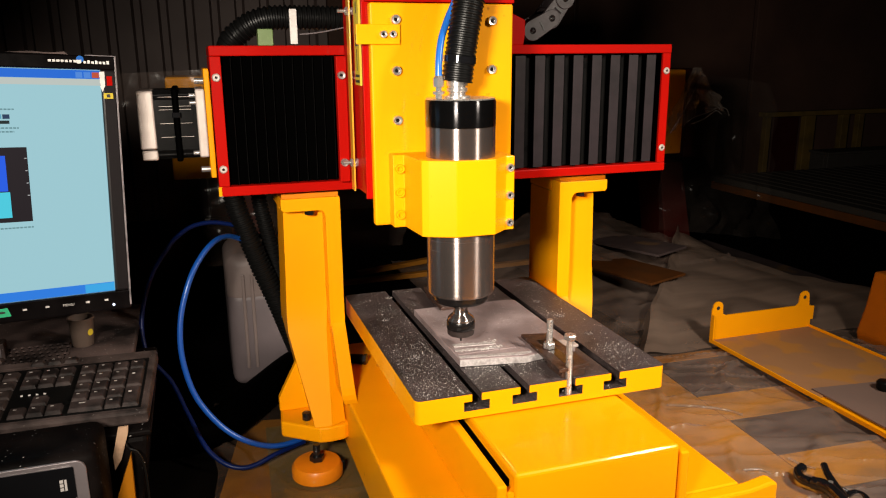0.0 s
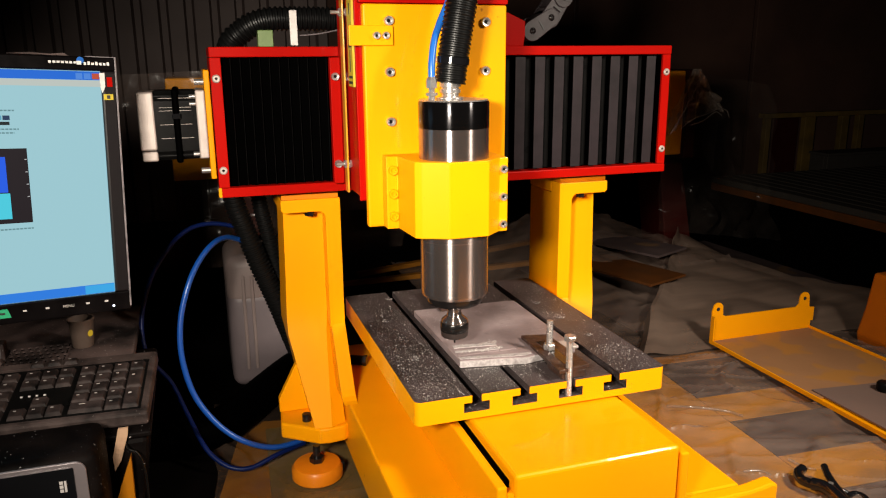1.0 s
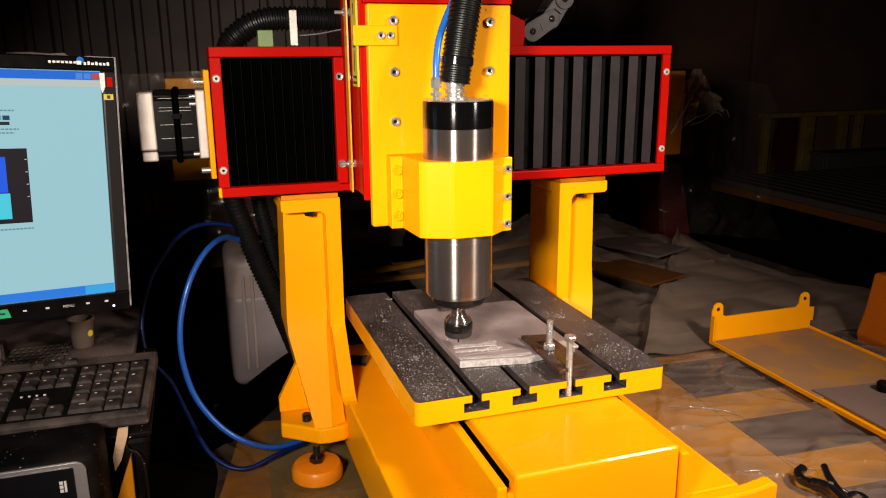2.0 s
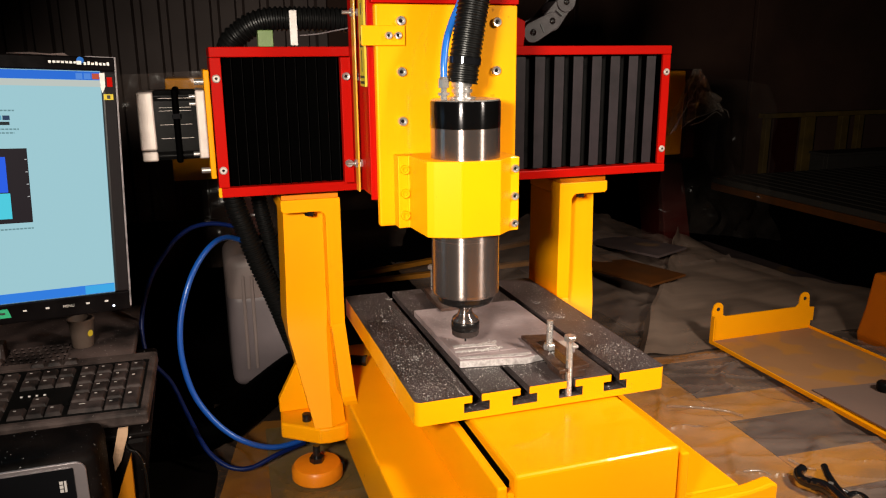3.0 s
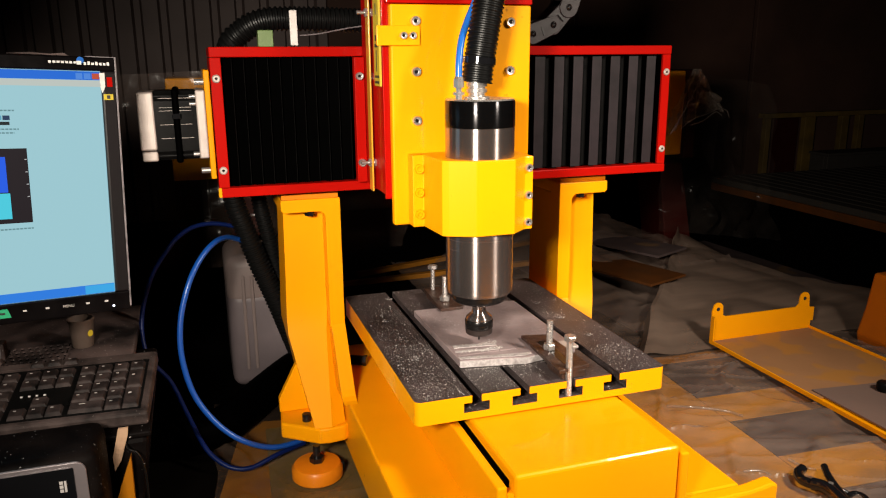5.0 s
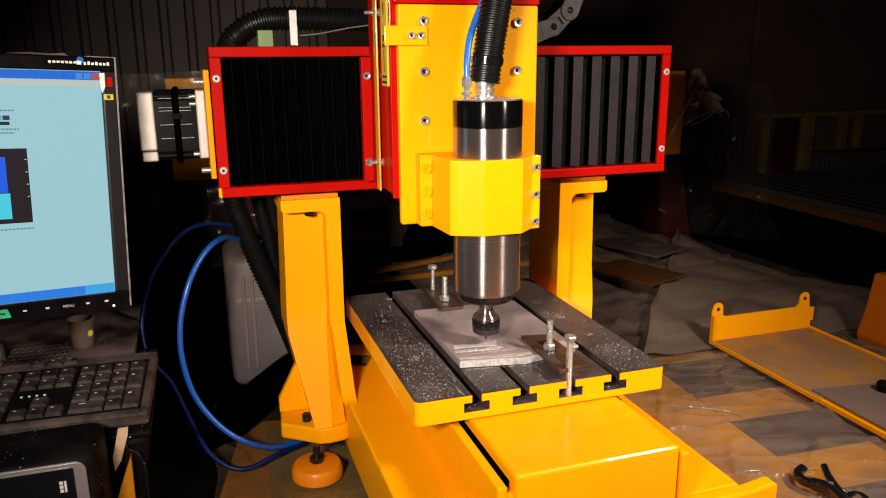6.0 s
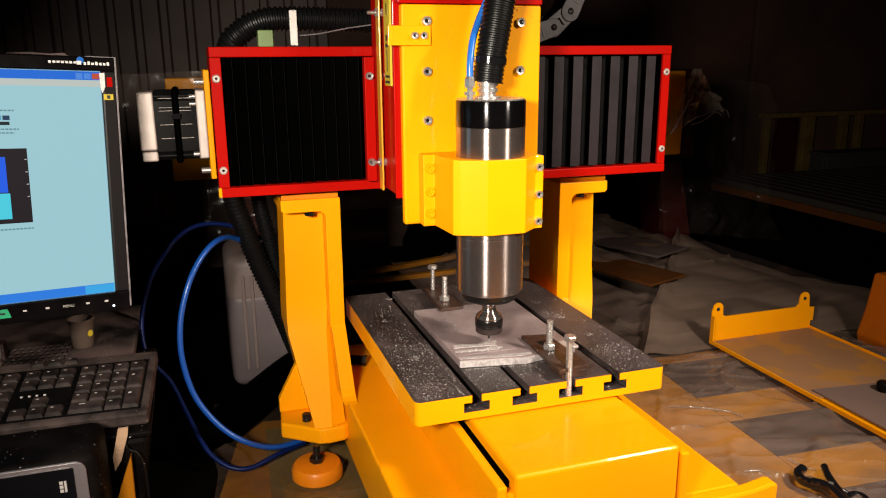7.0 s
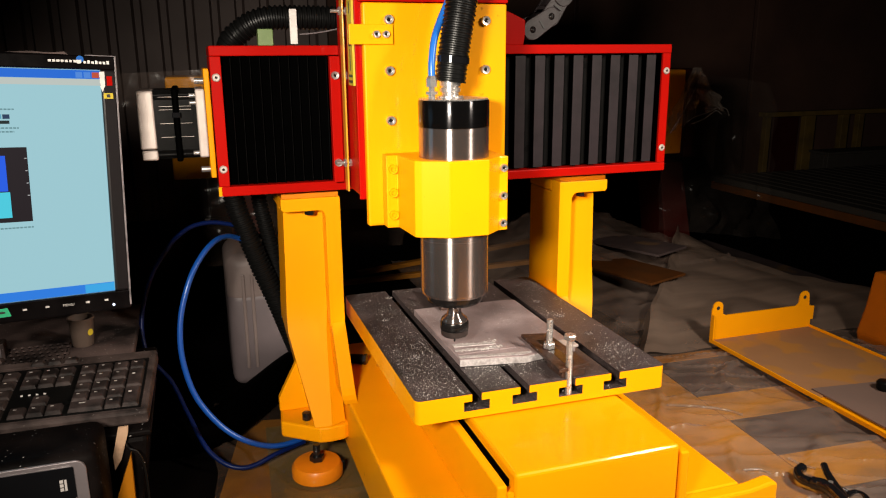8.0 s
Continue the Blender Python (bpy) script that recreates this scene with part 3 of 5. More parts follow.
def work_table():
    """The slotted table: T-slots run its whole length."""
    g, w, d1, d2 = 0.0056, 0.0150, 0.0085, 0.0195
    pts = [(0, TOP - TH), (0, TOP)]
    for c in SLOTS:
        pts += [(c - g, TOP), (c - g, TOP - d1), (c - w, TOP - d1), (c - w, TOP - d2), (c + w, TOP - d2), (c + w, TOP - d1), (c + g, TOP - d1), (c + g, TOP)]
    pts += [(TW, TOP), (TW, TOP - TH)]
    t = thing("work_table", "yellow-edged cast machine table with four T-slots and a blackened top", "machine table", (TW / 2, TD / 2, TOP - TH))
    bm = prism(pts, "y", 0, TD)
    for f in bm.faces:
        n, c = f.normal, f.calc_center_median()
        if abs(n.y) > 0.5 or n.z < -0.5 and c.z < TOP - TH + 0.001 or abs(n.x) > 0.5 and (c.x < 0.001 or c.x > TW - 0.001):
            f.material_index = 1
    corner = [e for e in bm.edges if abs((e.verts[0].co - e.verts[1].co).normalized().z) > 0.9 and (e.verts[0].co.x < 1e-4 or e.verts[0].co.x > TW - 1e-4)]
    bmesh.ops.bevel(bm, geom=corner, offset=0.007, segments=4, affect="EDGES", profile=0.5)
    bm.normal_update()
    for f in bm.faces:
        c = f.calc_center_median()
        if abs(f.normal.z) < 0.5 and (c.x < 0.0072 or c.x > TW - 0.0072):
            f.material_index = 1
    bm.transform(Matrix.Translation((-TW / 2, -TD / 2, -(TOP - TH))))
    slab = part("table_slab", bm, [TABLE_TOP, YELLOW], t, smooth=True)
    for x, y in MARKS:
        part("bolt_recess", lathe([(0, 0.0003), (0.0016, 0.0003), (0.0020, 0.0006), (0.0046, 0.0005), (0.0050, 0)], (x - TW / 2, y - TD / 2, TH), None, 20), TABLE_TOP, slab)
    part("table_carrier", box(-0.115, 0.135, -0.190, 0.15, -0.0024, -0.0003), RED, t)
    return t


def chips():
    """Bright milling swarf scattered over the table."""
    rng = random.Random(4)
    bm = bmesh.new()

    def chip(x, y, z, s):
        a = rng.uniform(0, 6.28)
        c, d = math.cos(a) * s, math.sin(a) * s
        v = [bm.verts.new(q) for q in ((x - c, y - d, z), (x + c * 0.9, y + d, z + s * 0.2), (x - d * 0.5, y + c * 0.5, z + s * 0.7), (x + d * 0.4, y - c * 0.4, z))]
        for f in ((0, 1, 2), (0, 3, 1), (1, 3, 2), (0, 2, 3)):
            bm.faces.new([v[i] for i in f])
    n = 0
    while n < 6400:
        x, y = rng.uniform(0.004, TW - 0.004), rng.uniform(0.004, TD - 0.004)
        dens = 0.10 + 0.9 * max(noise.noise((x * 16, y * 16, 3.0)), 0)
        if x < 0.12 and y < 0.25:
            dens += 0.3
        if y < 0.09:
            dens += 0.25
        if rng.random() > dens or any(abs(x - c) < 0.0062 for c in SLOTS) or (0.073 < x < 0.231 and 0.066 < y < 0.272) or (0.165 < x < 0.235 and y < 0.12) or (0.1 < x < 0.145 and 0.24 < y < 0.36):
            continue
        chip(x, y, TOP + 0.0002, rng.choice((0.00018, 0.0002, 0.00025, 0.0003, 0.0003, 0.0004, 0.0005, 0.0008)))
        n += 1
    for _ in range(1300):
        x, y = rng.uniform(0.080, 0.225), rng.uniform(0.120, 0.262)
        if noise.noise((x * 18, y * 18, 1.0)) > -0.1:
            chip(x, y, TOP + 0.0097, rng.choice((0.0002, 0.0003, 0.0005)))
    for _ in range(520):
        a = rng.random()
        x, y = 0.084 + 0.055 * a, rng.choice((0.1145, 0.0955)) + rng.gauss(0, 0.0022) + 0.002 * math.sin(a * 9)
        chip(x, y, TOP + 0.0101 + rng.uniform(0, 0.0008), rng.choice((0.0004, 0.0006, 0.0009)))
    for _ in range(160):
        x = rng.uniform(0.08, 0.18)
        chip(x, 0.0585 + abs(x - 0.155) * 0.16 - rng.uniform(0.001, 0.004), TOP + 0.0002, rng.choice((0.0004, 0.0007)))
    for x, y in MARKS:
        for _ in range(46):
            a, q = rng.uniform(0, 6.28), rng.gauss(0.0042, 0.0012)
            chip(x + q * math.cos(a), y + q * math.sin(a), TOP + 0.0006, rng.choice((0.0003, 0.0004, 0.0006)))
    for c in SLOTS:
        for _ in range(170):
            chip(c + rng.uniform(-0.005, 0.005), rng.uniform(0.002, 0.38), TOP - 0.0194, rng.choice((0.0004, 0.0006, 0.0009)))
    tagged(part("metal_chips", bm, CHIP), "bright metal chips scattered over the machine table", "metal chips", kind="stuff")


def workpiece():
    w = thing("workpiece", "grey machined metal plate lying on the machine table", "workpiece", (0.151, 0.168, TOP + 0.0003))
    pts = [(-0.075, -0.094), (0.004, -0.108), (0.076, -0.095), (0.0755, 0.094), (0.065, 0.098), (-0.076, 0.100)]
    part("plate", prism(pts, "z", 0, 0.0090, 0.0008), WORK, w)
    strip = part("milled_strip", box(-0.0715, 0.003, -0.0800, -0.048, 0.0091, 0.0097, 0.0002), WORK, w, "freshly milled strip with bright edges")
    part("ridge", prism([(-0.069, -0.0490), (-0.016, -0.0560), (-0.0165, -0.0635), (-0.0700, -0.0570)], "z", 0.0098, 0.0106, 0.0002), ALU, strip)
    part("ridge", prism([(-0.0712, -0.0655), (-0.0165, -0.0720), (-0.0175, -0.0775), (-0.0730, -0.0705)], "z", 0.0098, 0.0102, 0.0002), ALU, strip)
    part("ridge", prism([(-0.0735, -0.0905), (0.003, -0.1040), (0.0140, -0.1010), (0.0140, -0.0970), (-0.0735, -0.0835)], "z", 0.0091, 0.0096, 0.0002), ALU, strip)
    part("milled_edge", prism([(-0.0752, -0.0955), (0.004, -0.1095), (0.030, -0.1045), (0.030, -0.1038), (0.004, -0.1088), (-0.0752, -0.0948)], "z", 0.0008, 0.0086), ALU, strip)
    return w


def hex_bolt(parent, x, y, z0, z1, head, r=0.004):
    b = part("bolt", tube([(x, y, z0), (x, y, (z0 + z1) / 2), (x, y, z1)], r, 8, 14, 0.0016, 0.0004), CHROME, parent, "zinc-plated threaded bolt", smooth=True)
    if head:
        part("bolt_head", lathe([(0, 0), (0.0066, 0), (0.0075, 0.001), (0.0075, 0.0046), (0.0066, 0.0056), (0, 0.0056)], (x, y, z1), None, 6), CHROME, b)
    return b


def clamps():
    s3 = SLOTS[2]
    c = thing("clamp", "rusty step clamp plate with two long zinc bolts holding the workpiece", "clamp", (0.19, 0.055, TOP), "workpiece clamps")

    def put(parent, name, bm, mat, **k):
        bm.transform(Matrix.Translation((-0.19, -0.055, -TOP)))
        return part(name, bm, mat, parent, **k)
    plate = prism([(-0.022, -0.056), (0.020, -0.048), (0.016, 0.055), (-0.017, 0.062)], "z", 0.0096, 0.0140, 0.0006)
    bar = part("clamp_bar", plate, RUSTY, c)
    part("bar_slot", box(-0.008, 0.004, -0.040, 0.035, 0.01405, 0.0143), DARK_STEEL, bar)
    part("support_block", box(-0.016, 0.014, -0.050, -0.012, 0.0003, 0.0095, 0.001), RUSTY, c)
    part("shim", box(0.018, 0.036, 0.008, 0.030, 0.0097, 0.0135, 0.001), SILVER, c)
    ox, oy = -0.19, -0.055
    b1 = hex_bolt(c, s3 + ox + 0.002, 0.062 + oy, 0.002, 0.051, False)
    part("nut", lathe([(0, 0), (0.0065, 0), (0.0075, 0.001), (0.0075, 0.0065), (0.0065, 0.0075), (0, 0.0075)], (s3 + ox + 0.002, 0.062 + oy, 0.0142), None, 6), CHROME, b1)
    hex_bolt(c, s3 + ox - 0.001, 0.0045 + oy, -0.0192, 0.0470, True)
    r = thing("clamp", "dark clamp plate with two upright bolts behind the workpiece", "clamp", (SLOTS[1], 0.30, TOP), "workpiece clamps")
    part("clamp_bar", prism([(-0.018, -0.052), (0.016, -0.050), (0.012, 0.052), (-0.012, 0.052)], "z", 0.0096, 0.0140, 0.0006), RUSTY, r)
    part("support_block", box(-0.010, 0.010, 0.005, 0.045, 0.0003, 0.0095, 0.001), RUSTY, r)
    b2 = hex_bolt(r, -0.001, -0.018, 0.002, 0.050, False)
    part("nut", lathe([(0, 0), (0.0065, 0), (0.0075, 0.001), (0.0075, 0.0065), (0.0065, 0.0075), (0, 0.0075)], (-0.001, -0.018, 0.0142), None, 6), CHROME, b2)
    hex_bolt(r, -0.001, 0.040, 0.002, 0.0465, True, 0.0033)


# ---- the moving carriage ----
def carriage():
    """All that travels along the gantry: the red slide, the yellow face plate and the spindle with its hoses."""
    c = thing("spindle_carriage", "yellow and red milling carriage carrying a steel spindle", "milling head", (0, 0, 0))
    py = 0.1618
    # red slide body reaching back to the beam
    body = part("slide_body", box(-0.014, 0.172, 0.178, GY - 0.0035, 0.413, 0.70, 0.001), RED, c, "red sheet steel slide body")
    part("slide_cheek", box(-0.0155, 0.000, 0.1740, 0.1779, 0.409, 0.70, 0.0008), RED, body)
    part("cover_frame", box(-0.0275, -0.0145, GY - 0.016, GY - 0.003, GZ0 + 0.013, GZ1 - 0.0135, 0.0008), RED, body)
    strip = part("acrylic_guard", box(-0.0205, -0.0185, 0.222, 0.238, 0.4115, 0.70, 0.0004), AMBER, c, "edge of an amber acrylic guard")
    for z in (0.629, 0.4475):
        pin = part("limit_pin", rod((-0.0335, 0.226, z), (-0.004, 0.226, z), 0.0022), CHROME, c, smooth=True)
        part("pin_nut", rod((-0.0240, 0.226, z), (-0.0206, 0.226, z), 0.0055, hexagon=True), CHROME, pin)
        part("pin_nut", rod((-0.0170, 0.226, z), (-0.0140, 0.226, z), 0.0050, hexagon=True), CHROME, pin)
    for z in (0.553, 0.441):
        socket_screw(c, -0.0215, GY - 0.0158, z, 0.0052)
    label = part("axis_label", box(-0.0168, -0.0142, 0.1850, 0.2120, 0.543, 0.645), LABEL, c, "yellow axis label with black arrow")
    for k, (z0, z1, y0, y1) in enumerate(((0.560, 0.585, 0.197, 0.200), (0.588, 0.592, 0.191, 0.206), (0.5955, 0.602, 0.193, 0.204), (0.625, 0.638, 0.196, 0.200), (0.546, 0.549, 0.187, 0.209), (0.5525, 0.5555, 0.187, 0.209))):
        part("arrow_mark", box(-0.0171, -0.0169, y0, y1, z0, z1), DARK_INK, label)
    # yellow face plate
    plate = part("face_plate", box(-0.0085, 0.1667, py, py + 0.0118, 0.3782, 0.6353, 0.0022, seg=3), YELLOW, c, "thick yellow face plate")
    for z in (0.6167, 0.5600, 0.5033):
        socket_screw(plate, 0.0212, py, z)
    for z in (0.6160, 0.5600):
        socket_screw(plate, 0.1390, py, z)
    tab = part("side_tab", box(-0.0255, 0.0258, py - 0.0042, py - 0.0003, 0.5895, 0.6115, 0.0008), YELLOW, plate)
    for x in (0.0055, 0.0165):
        socket_screw(tab, x, py - 0.0042, 0.6005, 0.0042)
    part("end_cap", box(-0.012, 0.1690, py + 0.002, 0.178, 0.6365, 0.660, 0.001), RED, body)
    # octagonal clamp block round the spindle
    sx, sy, z0, z1 = 0.0816, 0.1098, 0.379, 0.465
    fy = 0.1415
    outer = [(0.0095, fy), (0.0231, fy), (0.0270, 0.0845), (0.0340, 0.0795), (0.0623, 0.0667), (0.1085, 0.0672), (0.1285, 0.0860), (0.1395, 0.0870), (0.1395, py - 0.0004), (0.0095, py - 0.0004)]
    clamp = part("spindle_clamp", prism(outer, "z", z0, z1, 0.0010), YELLOW, c, "yellow octagonal spindle clamp")
    for z, zr in ((0.4489, 0.4520), (0.4210, 0.4200), (0.3945, 0.3880)):
        socket_screw(clamp, 0.0172, fy, z, 0.0056, YELLOW)
        socket_screw(clamp, 0.0188 + 0.1142, 0.0866, zr, 0.0046)
    # spindle
    sp = part("spindle_body", lathe([(0.0, 0.3025), (0.0385, 0.3025), (0.0396, 0.3040), (0.0400, 0.3070), (0.0400, 0.4990)], (sx, sy, 0), None, 72), STEEL, c, "brushed steel spindle motor body", smooth=True)
    part("cap", lathe([(0.0400, 0.4992), (0.04035, 0.4998), (0.04035, 0.5275), (0.0395, 0.5290)], (sx, sy, 0), None, 72), CAP, sp, "glossy black spindle cap", smooth=True)
    part("cap_rim", lathe([(0.0395, 0.5290), (0.0385, 0.5305), (0.0, 0.5305)], (sx, sy, 0), None, 72), CHROME, sp, smooth=True)
    part("nose", lathe([(0, 0.2905), (0.0290, 0.2905), (0.0325, 0.2925), (0.0340, 0.2960), (0.0345, 0.3024), (0.0, 0.3024)], (sx, sy, 0), None, 48), DARK_STEEL, sp, smooth=True)
    part("shaft", lathe([(0, 0.2661), (0.0160, 0.2661), (0.0162, 0.2672), (0.0158, 0.2692), (0.0130, 0.2718), (0.0095, 0.2746), (0.0082, 0.2790), (0.0088, 0.2830), (0.0120, 0.2880), (0.0125, 0.2903), (0, 0.2903)], (sx, sy, 0), None, 32), STEEL, sp, smooth=True)
    part("collet_nut", lathe([(0, 0.2552), (0.0166, 0.2552), (0.0172, 0.2560), (0.0172, 0.2650), (0.0165, 0.2660), (0, 0.2660)], (sx, sy, 0), None, 40), DARK_STEEL, sp, "dark collet nut", smooth=True)
    part("collet_ring", lathe([(0, 0.2475), (0.0150, 0.2475), (0.0163, 0.2488), (0.0168, 0.2550), (0, 0.2550)], (sx, sy, 0), None, 40), NUT_RING, sp, "browned steel collet ring", smooth=True)
    part("cutter", rod((sx, sy, 0.2385), (sx, sy, 0.2476), 0.0011), DARK_STEEL, sp, smooth=True)
    # cable gland, corrugated conduit and blue coolant tube
    gx, gy = sx - 0.004, sy
    gland = part("cable_gland", lathe([(0, 0), (0.0155, 0), (0.0155, 0.002), (0.0095, 0.003), (0.0095, 0.006), (0.0118, 0.007), (0.0118, 0.0105), (0.0100, 0.011), (0.0100, 0.013), (0.0120, 0.0135), (0.0120, 0.018), (0.0095, 0.019), (0, 0.019)], (gx, gy, 0.5307), None, 24), CHROME, c, "nickel-plated cable gland", smooth=True)
    part("conduit", tube([(gx, gy, 0.548), (gx + 0.002, gy, 0.565), (gx + 0.006, gy, 0.590), (gx + 0.012, gy, 0.625), (gx + 0.020, gy + 0.002, 0.665), (gx + 0.030, gy + 0.008, 0.715)], 0.0178, 20, 28, 0.0049, 0.0012), RUBBER, c, "black corrugated conduit", smooth=True)
    part("conduit_cuff", lathe([(0.0170, 0), (0.0192, 0.0006), (0.0192, 0.0075), (0.0170, 0.0080)], (gx + 0.0025, gy, 0.5680), (0, 6, 0), 24), GLOSS_BLACK, c, smooth=True)
    tx, ty = sx - 0.0275, sy - 0.006
    fit = part("hose_fitting", lathe([(0, 0), (0.0040, 0), (0.0040, 0.004), (0.0068, 0.0045), (0.0068, 0.0075), (0.0035, 0.008), (0.0035, 0.0125), (0, 0.0125)], (tx, ty, 0.5306), None, 6), CHROME, c, "small brass-nickel hose fitting")
    part("fitting_nut", lathe([(0, 0), (0.0062, 0), (0.0062, 0.009), (0.0045, 0.012), (0, 0.012)], (tx, ty, 0.5432), None, 6), CHROME, fit)
    part("coolant_tube", tube([(tx, ty, 0.553), (tx + 0.001, ty + 0.002, 0.572), (tx + 0.006, ty + 0.008, 0.594), (tx + 0.016, ty + 0.018, 0.614), (tx + 0.030, ty + 0.026, 0.640), (tx + 0.045, ty + 0.032, 0.680), (tx + 0.052, ty + 0.034, 0.715)], 0.0040, 10, 14), BLUE, c, "bright blue coolant tube", smooth=True)
    return c


def chain():
    """Cable chain: side plates with round ends, pinned in a row."""
    t = thing("cable_chain", "grey nylon cable drag chain curling above the gantry", "cable chain", (0, 0, 0))
    links = []
    p = 0.0345
    for i in range(6):
        bm = bmesh.new()
        ring = []
        for k in range(13):
            a = math.pi / 2 + math.pi * k / 12
            ring.append((0.0145 * math.cos(a), 0.0145 * math.sin(a)))
        for k in range(13):
            a = -math.pi / 2 + math.pi * k / 12
            ring.append((p + 0.0125 * math.cos(a), 0.0125 * math.sin(a)))
        bm.free()
        bm = prism(ring, "y", GY + 0.026 + (0.002 if i % 2 else 0), GY + 0.031 + (0.002 if i % 2 else 0), 0.0008)
        join(bm, prism(ring, "y", GY + 0.060, GY + 0.065, 0.0008))
        join(bm, box(p * 0.35, p * 0.75, GY + 0.031, GY + 0.060, -0.0125, -0.0105))
        join(bm, box(p * 0.35, p * 0.75, GY + 0.031, GY + 0.060, 0.0105, 0.0125))
        ob = part("chain_link", bm, LINK, t)
        part("pin", lathe([(0, 0.0015), (0.0016, 0.0015), (0.0032, 0.0004), (0.0042, 0.0012), (0.0050, 0.0)], (0, GY + 0.0262, 0), (90, 0, 0), 16), DARK_STEEL, ob)
        part("stop_notch", box(p * 0.42, p * 0.48, GY + 0.0250, GY + 0.0262, -0.008, 0.005), DARK_INK, ob)
        links.append(ob)
    return links


def gantry_hoses():
    h = thing("cable_conduit", "black corrugated cable conduit arching over the gantry", "conduit", (-0.12, 0.40, 0.3))

    def add(name, bm, mat, **k):
        bm.transform(Matrix.Translation((0.12, -0.40, -0.3)))
        return part(name, bm, mat, h, **k)
    add("conduit", tube([(-0.070, 0.46, 0.12), (-0.086, 0.45, 0.17), (-0.103, 0.45, 0.22), (-0.121, 0.45, 0.27), (-0.138, 0.45, 0.325), (-0.152, 0.45, 0.38), (-0.160, 0.44, 0.50), (-0.1475, 0.375, 0.585), (-0.128, 0.36, 0.611), (-0.098, 0.352, 0.6250), (-0.050, 0.35, 0.6270), (0.02, 0.352, 0.6255), (0.10, 0.36, 0.622)], 0.0160, 22, 20, 0.0062, 0.0022), RUBBER, label="black corrugated conduit", smooth=True)
    add("cable_tie", box(-0.0685, -0.0590, 0.331, 0.338, 0.5925, 0.6370, 0.001), WHITE, label="white cable tie tail")
    add("thin_wire", tube([(-0.056, 0.334, 0.605), (-0.030, 0.332, 0.6075), (0.005, 0.332, 0.614), (0.04, 0.332, 0.619)], 0.0009, 8, 6), LILAC)
    add("second_conduit", tube([(-0.070, 0.475, 0.14), (-0.084, 0.47, 0.201), (-0.093, 0.47, 0.249), (-0.102, 0.47, 0.305), (-0.112, 0.47, 0.36), (-0.120, 0.47, 0.45)], 0.0125, 22, 16, 0.0062, 0.0018), RUBBER, smooth=True)


room()
machine_base()
gantry()
FOLDS = left_folds()
work_table()
chips()
workpiece()
clamps()
CARRIAGE = carriage()
LINKS = chain()
gantry_hoses()


# ---- floor clutter and the room behind ----
def ramp(v, stops):
    """Straight lines between (place, value) stops."""
    for (a, p), (b, q) in zip(stops, stops[1:]):
        if v <= b:
            return p + (q - p) * max(0.0, (v - a) / (b - a))
    return stops[-1][1]


# paths and radii of the glints on the floor film
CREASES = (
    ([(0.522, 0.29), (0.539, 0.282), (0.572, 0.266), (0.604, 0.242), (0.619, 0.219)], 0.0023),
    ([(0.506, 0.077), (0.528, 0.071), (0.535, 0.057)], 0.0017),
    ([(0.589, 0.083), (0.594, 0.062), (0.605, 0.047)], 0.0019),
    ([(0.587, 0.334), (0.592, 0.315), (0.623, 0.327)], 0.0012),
)


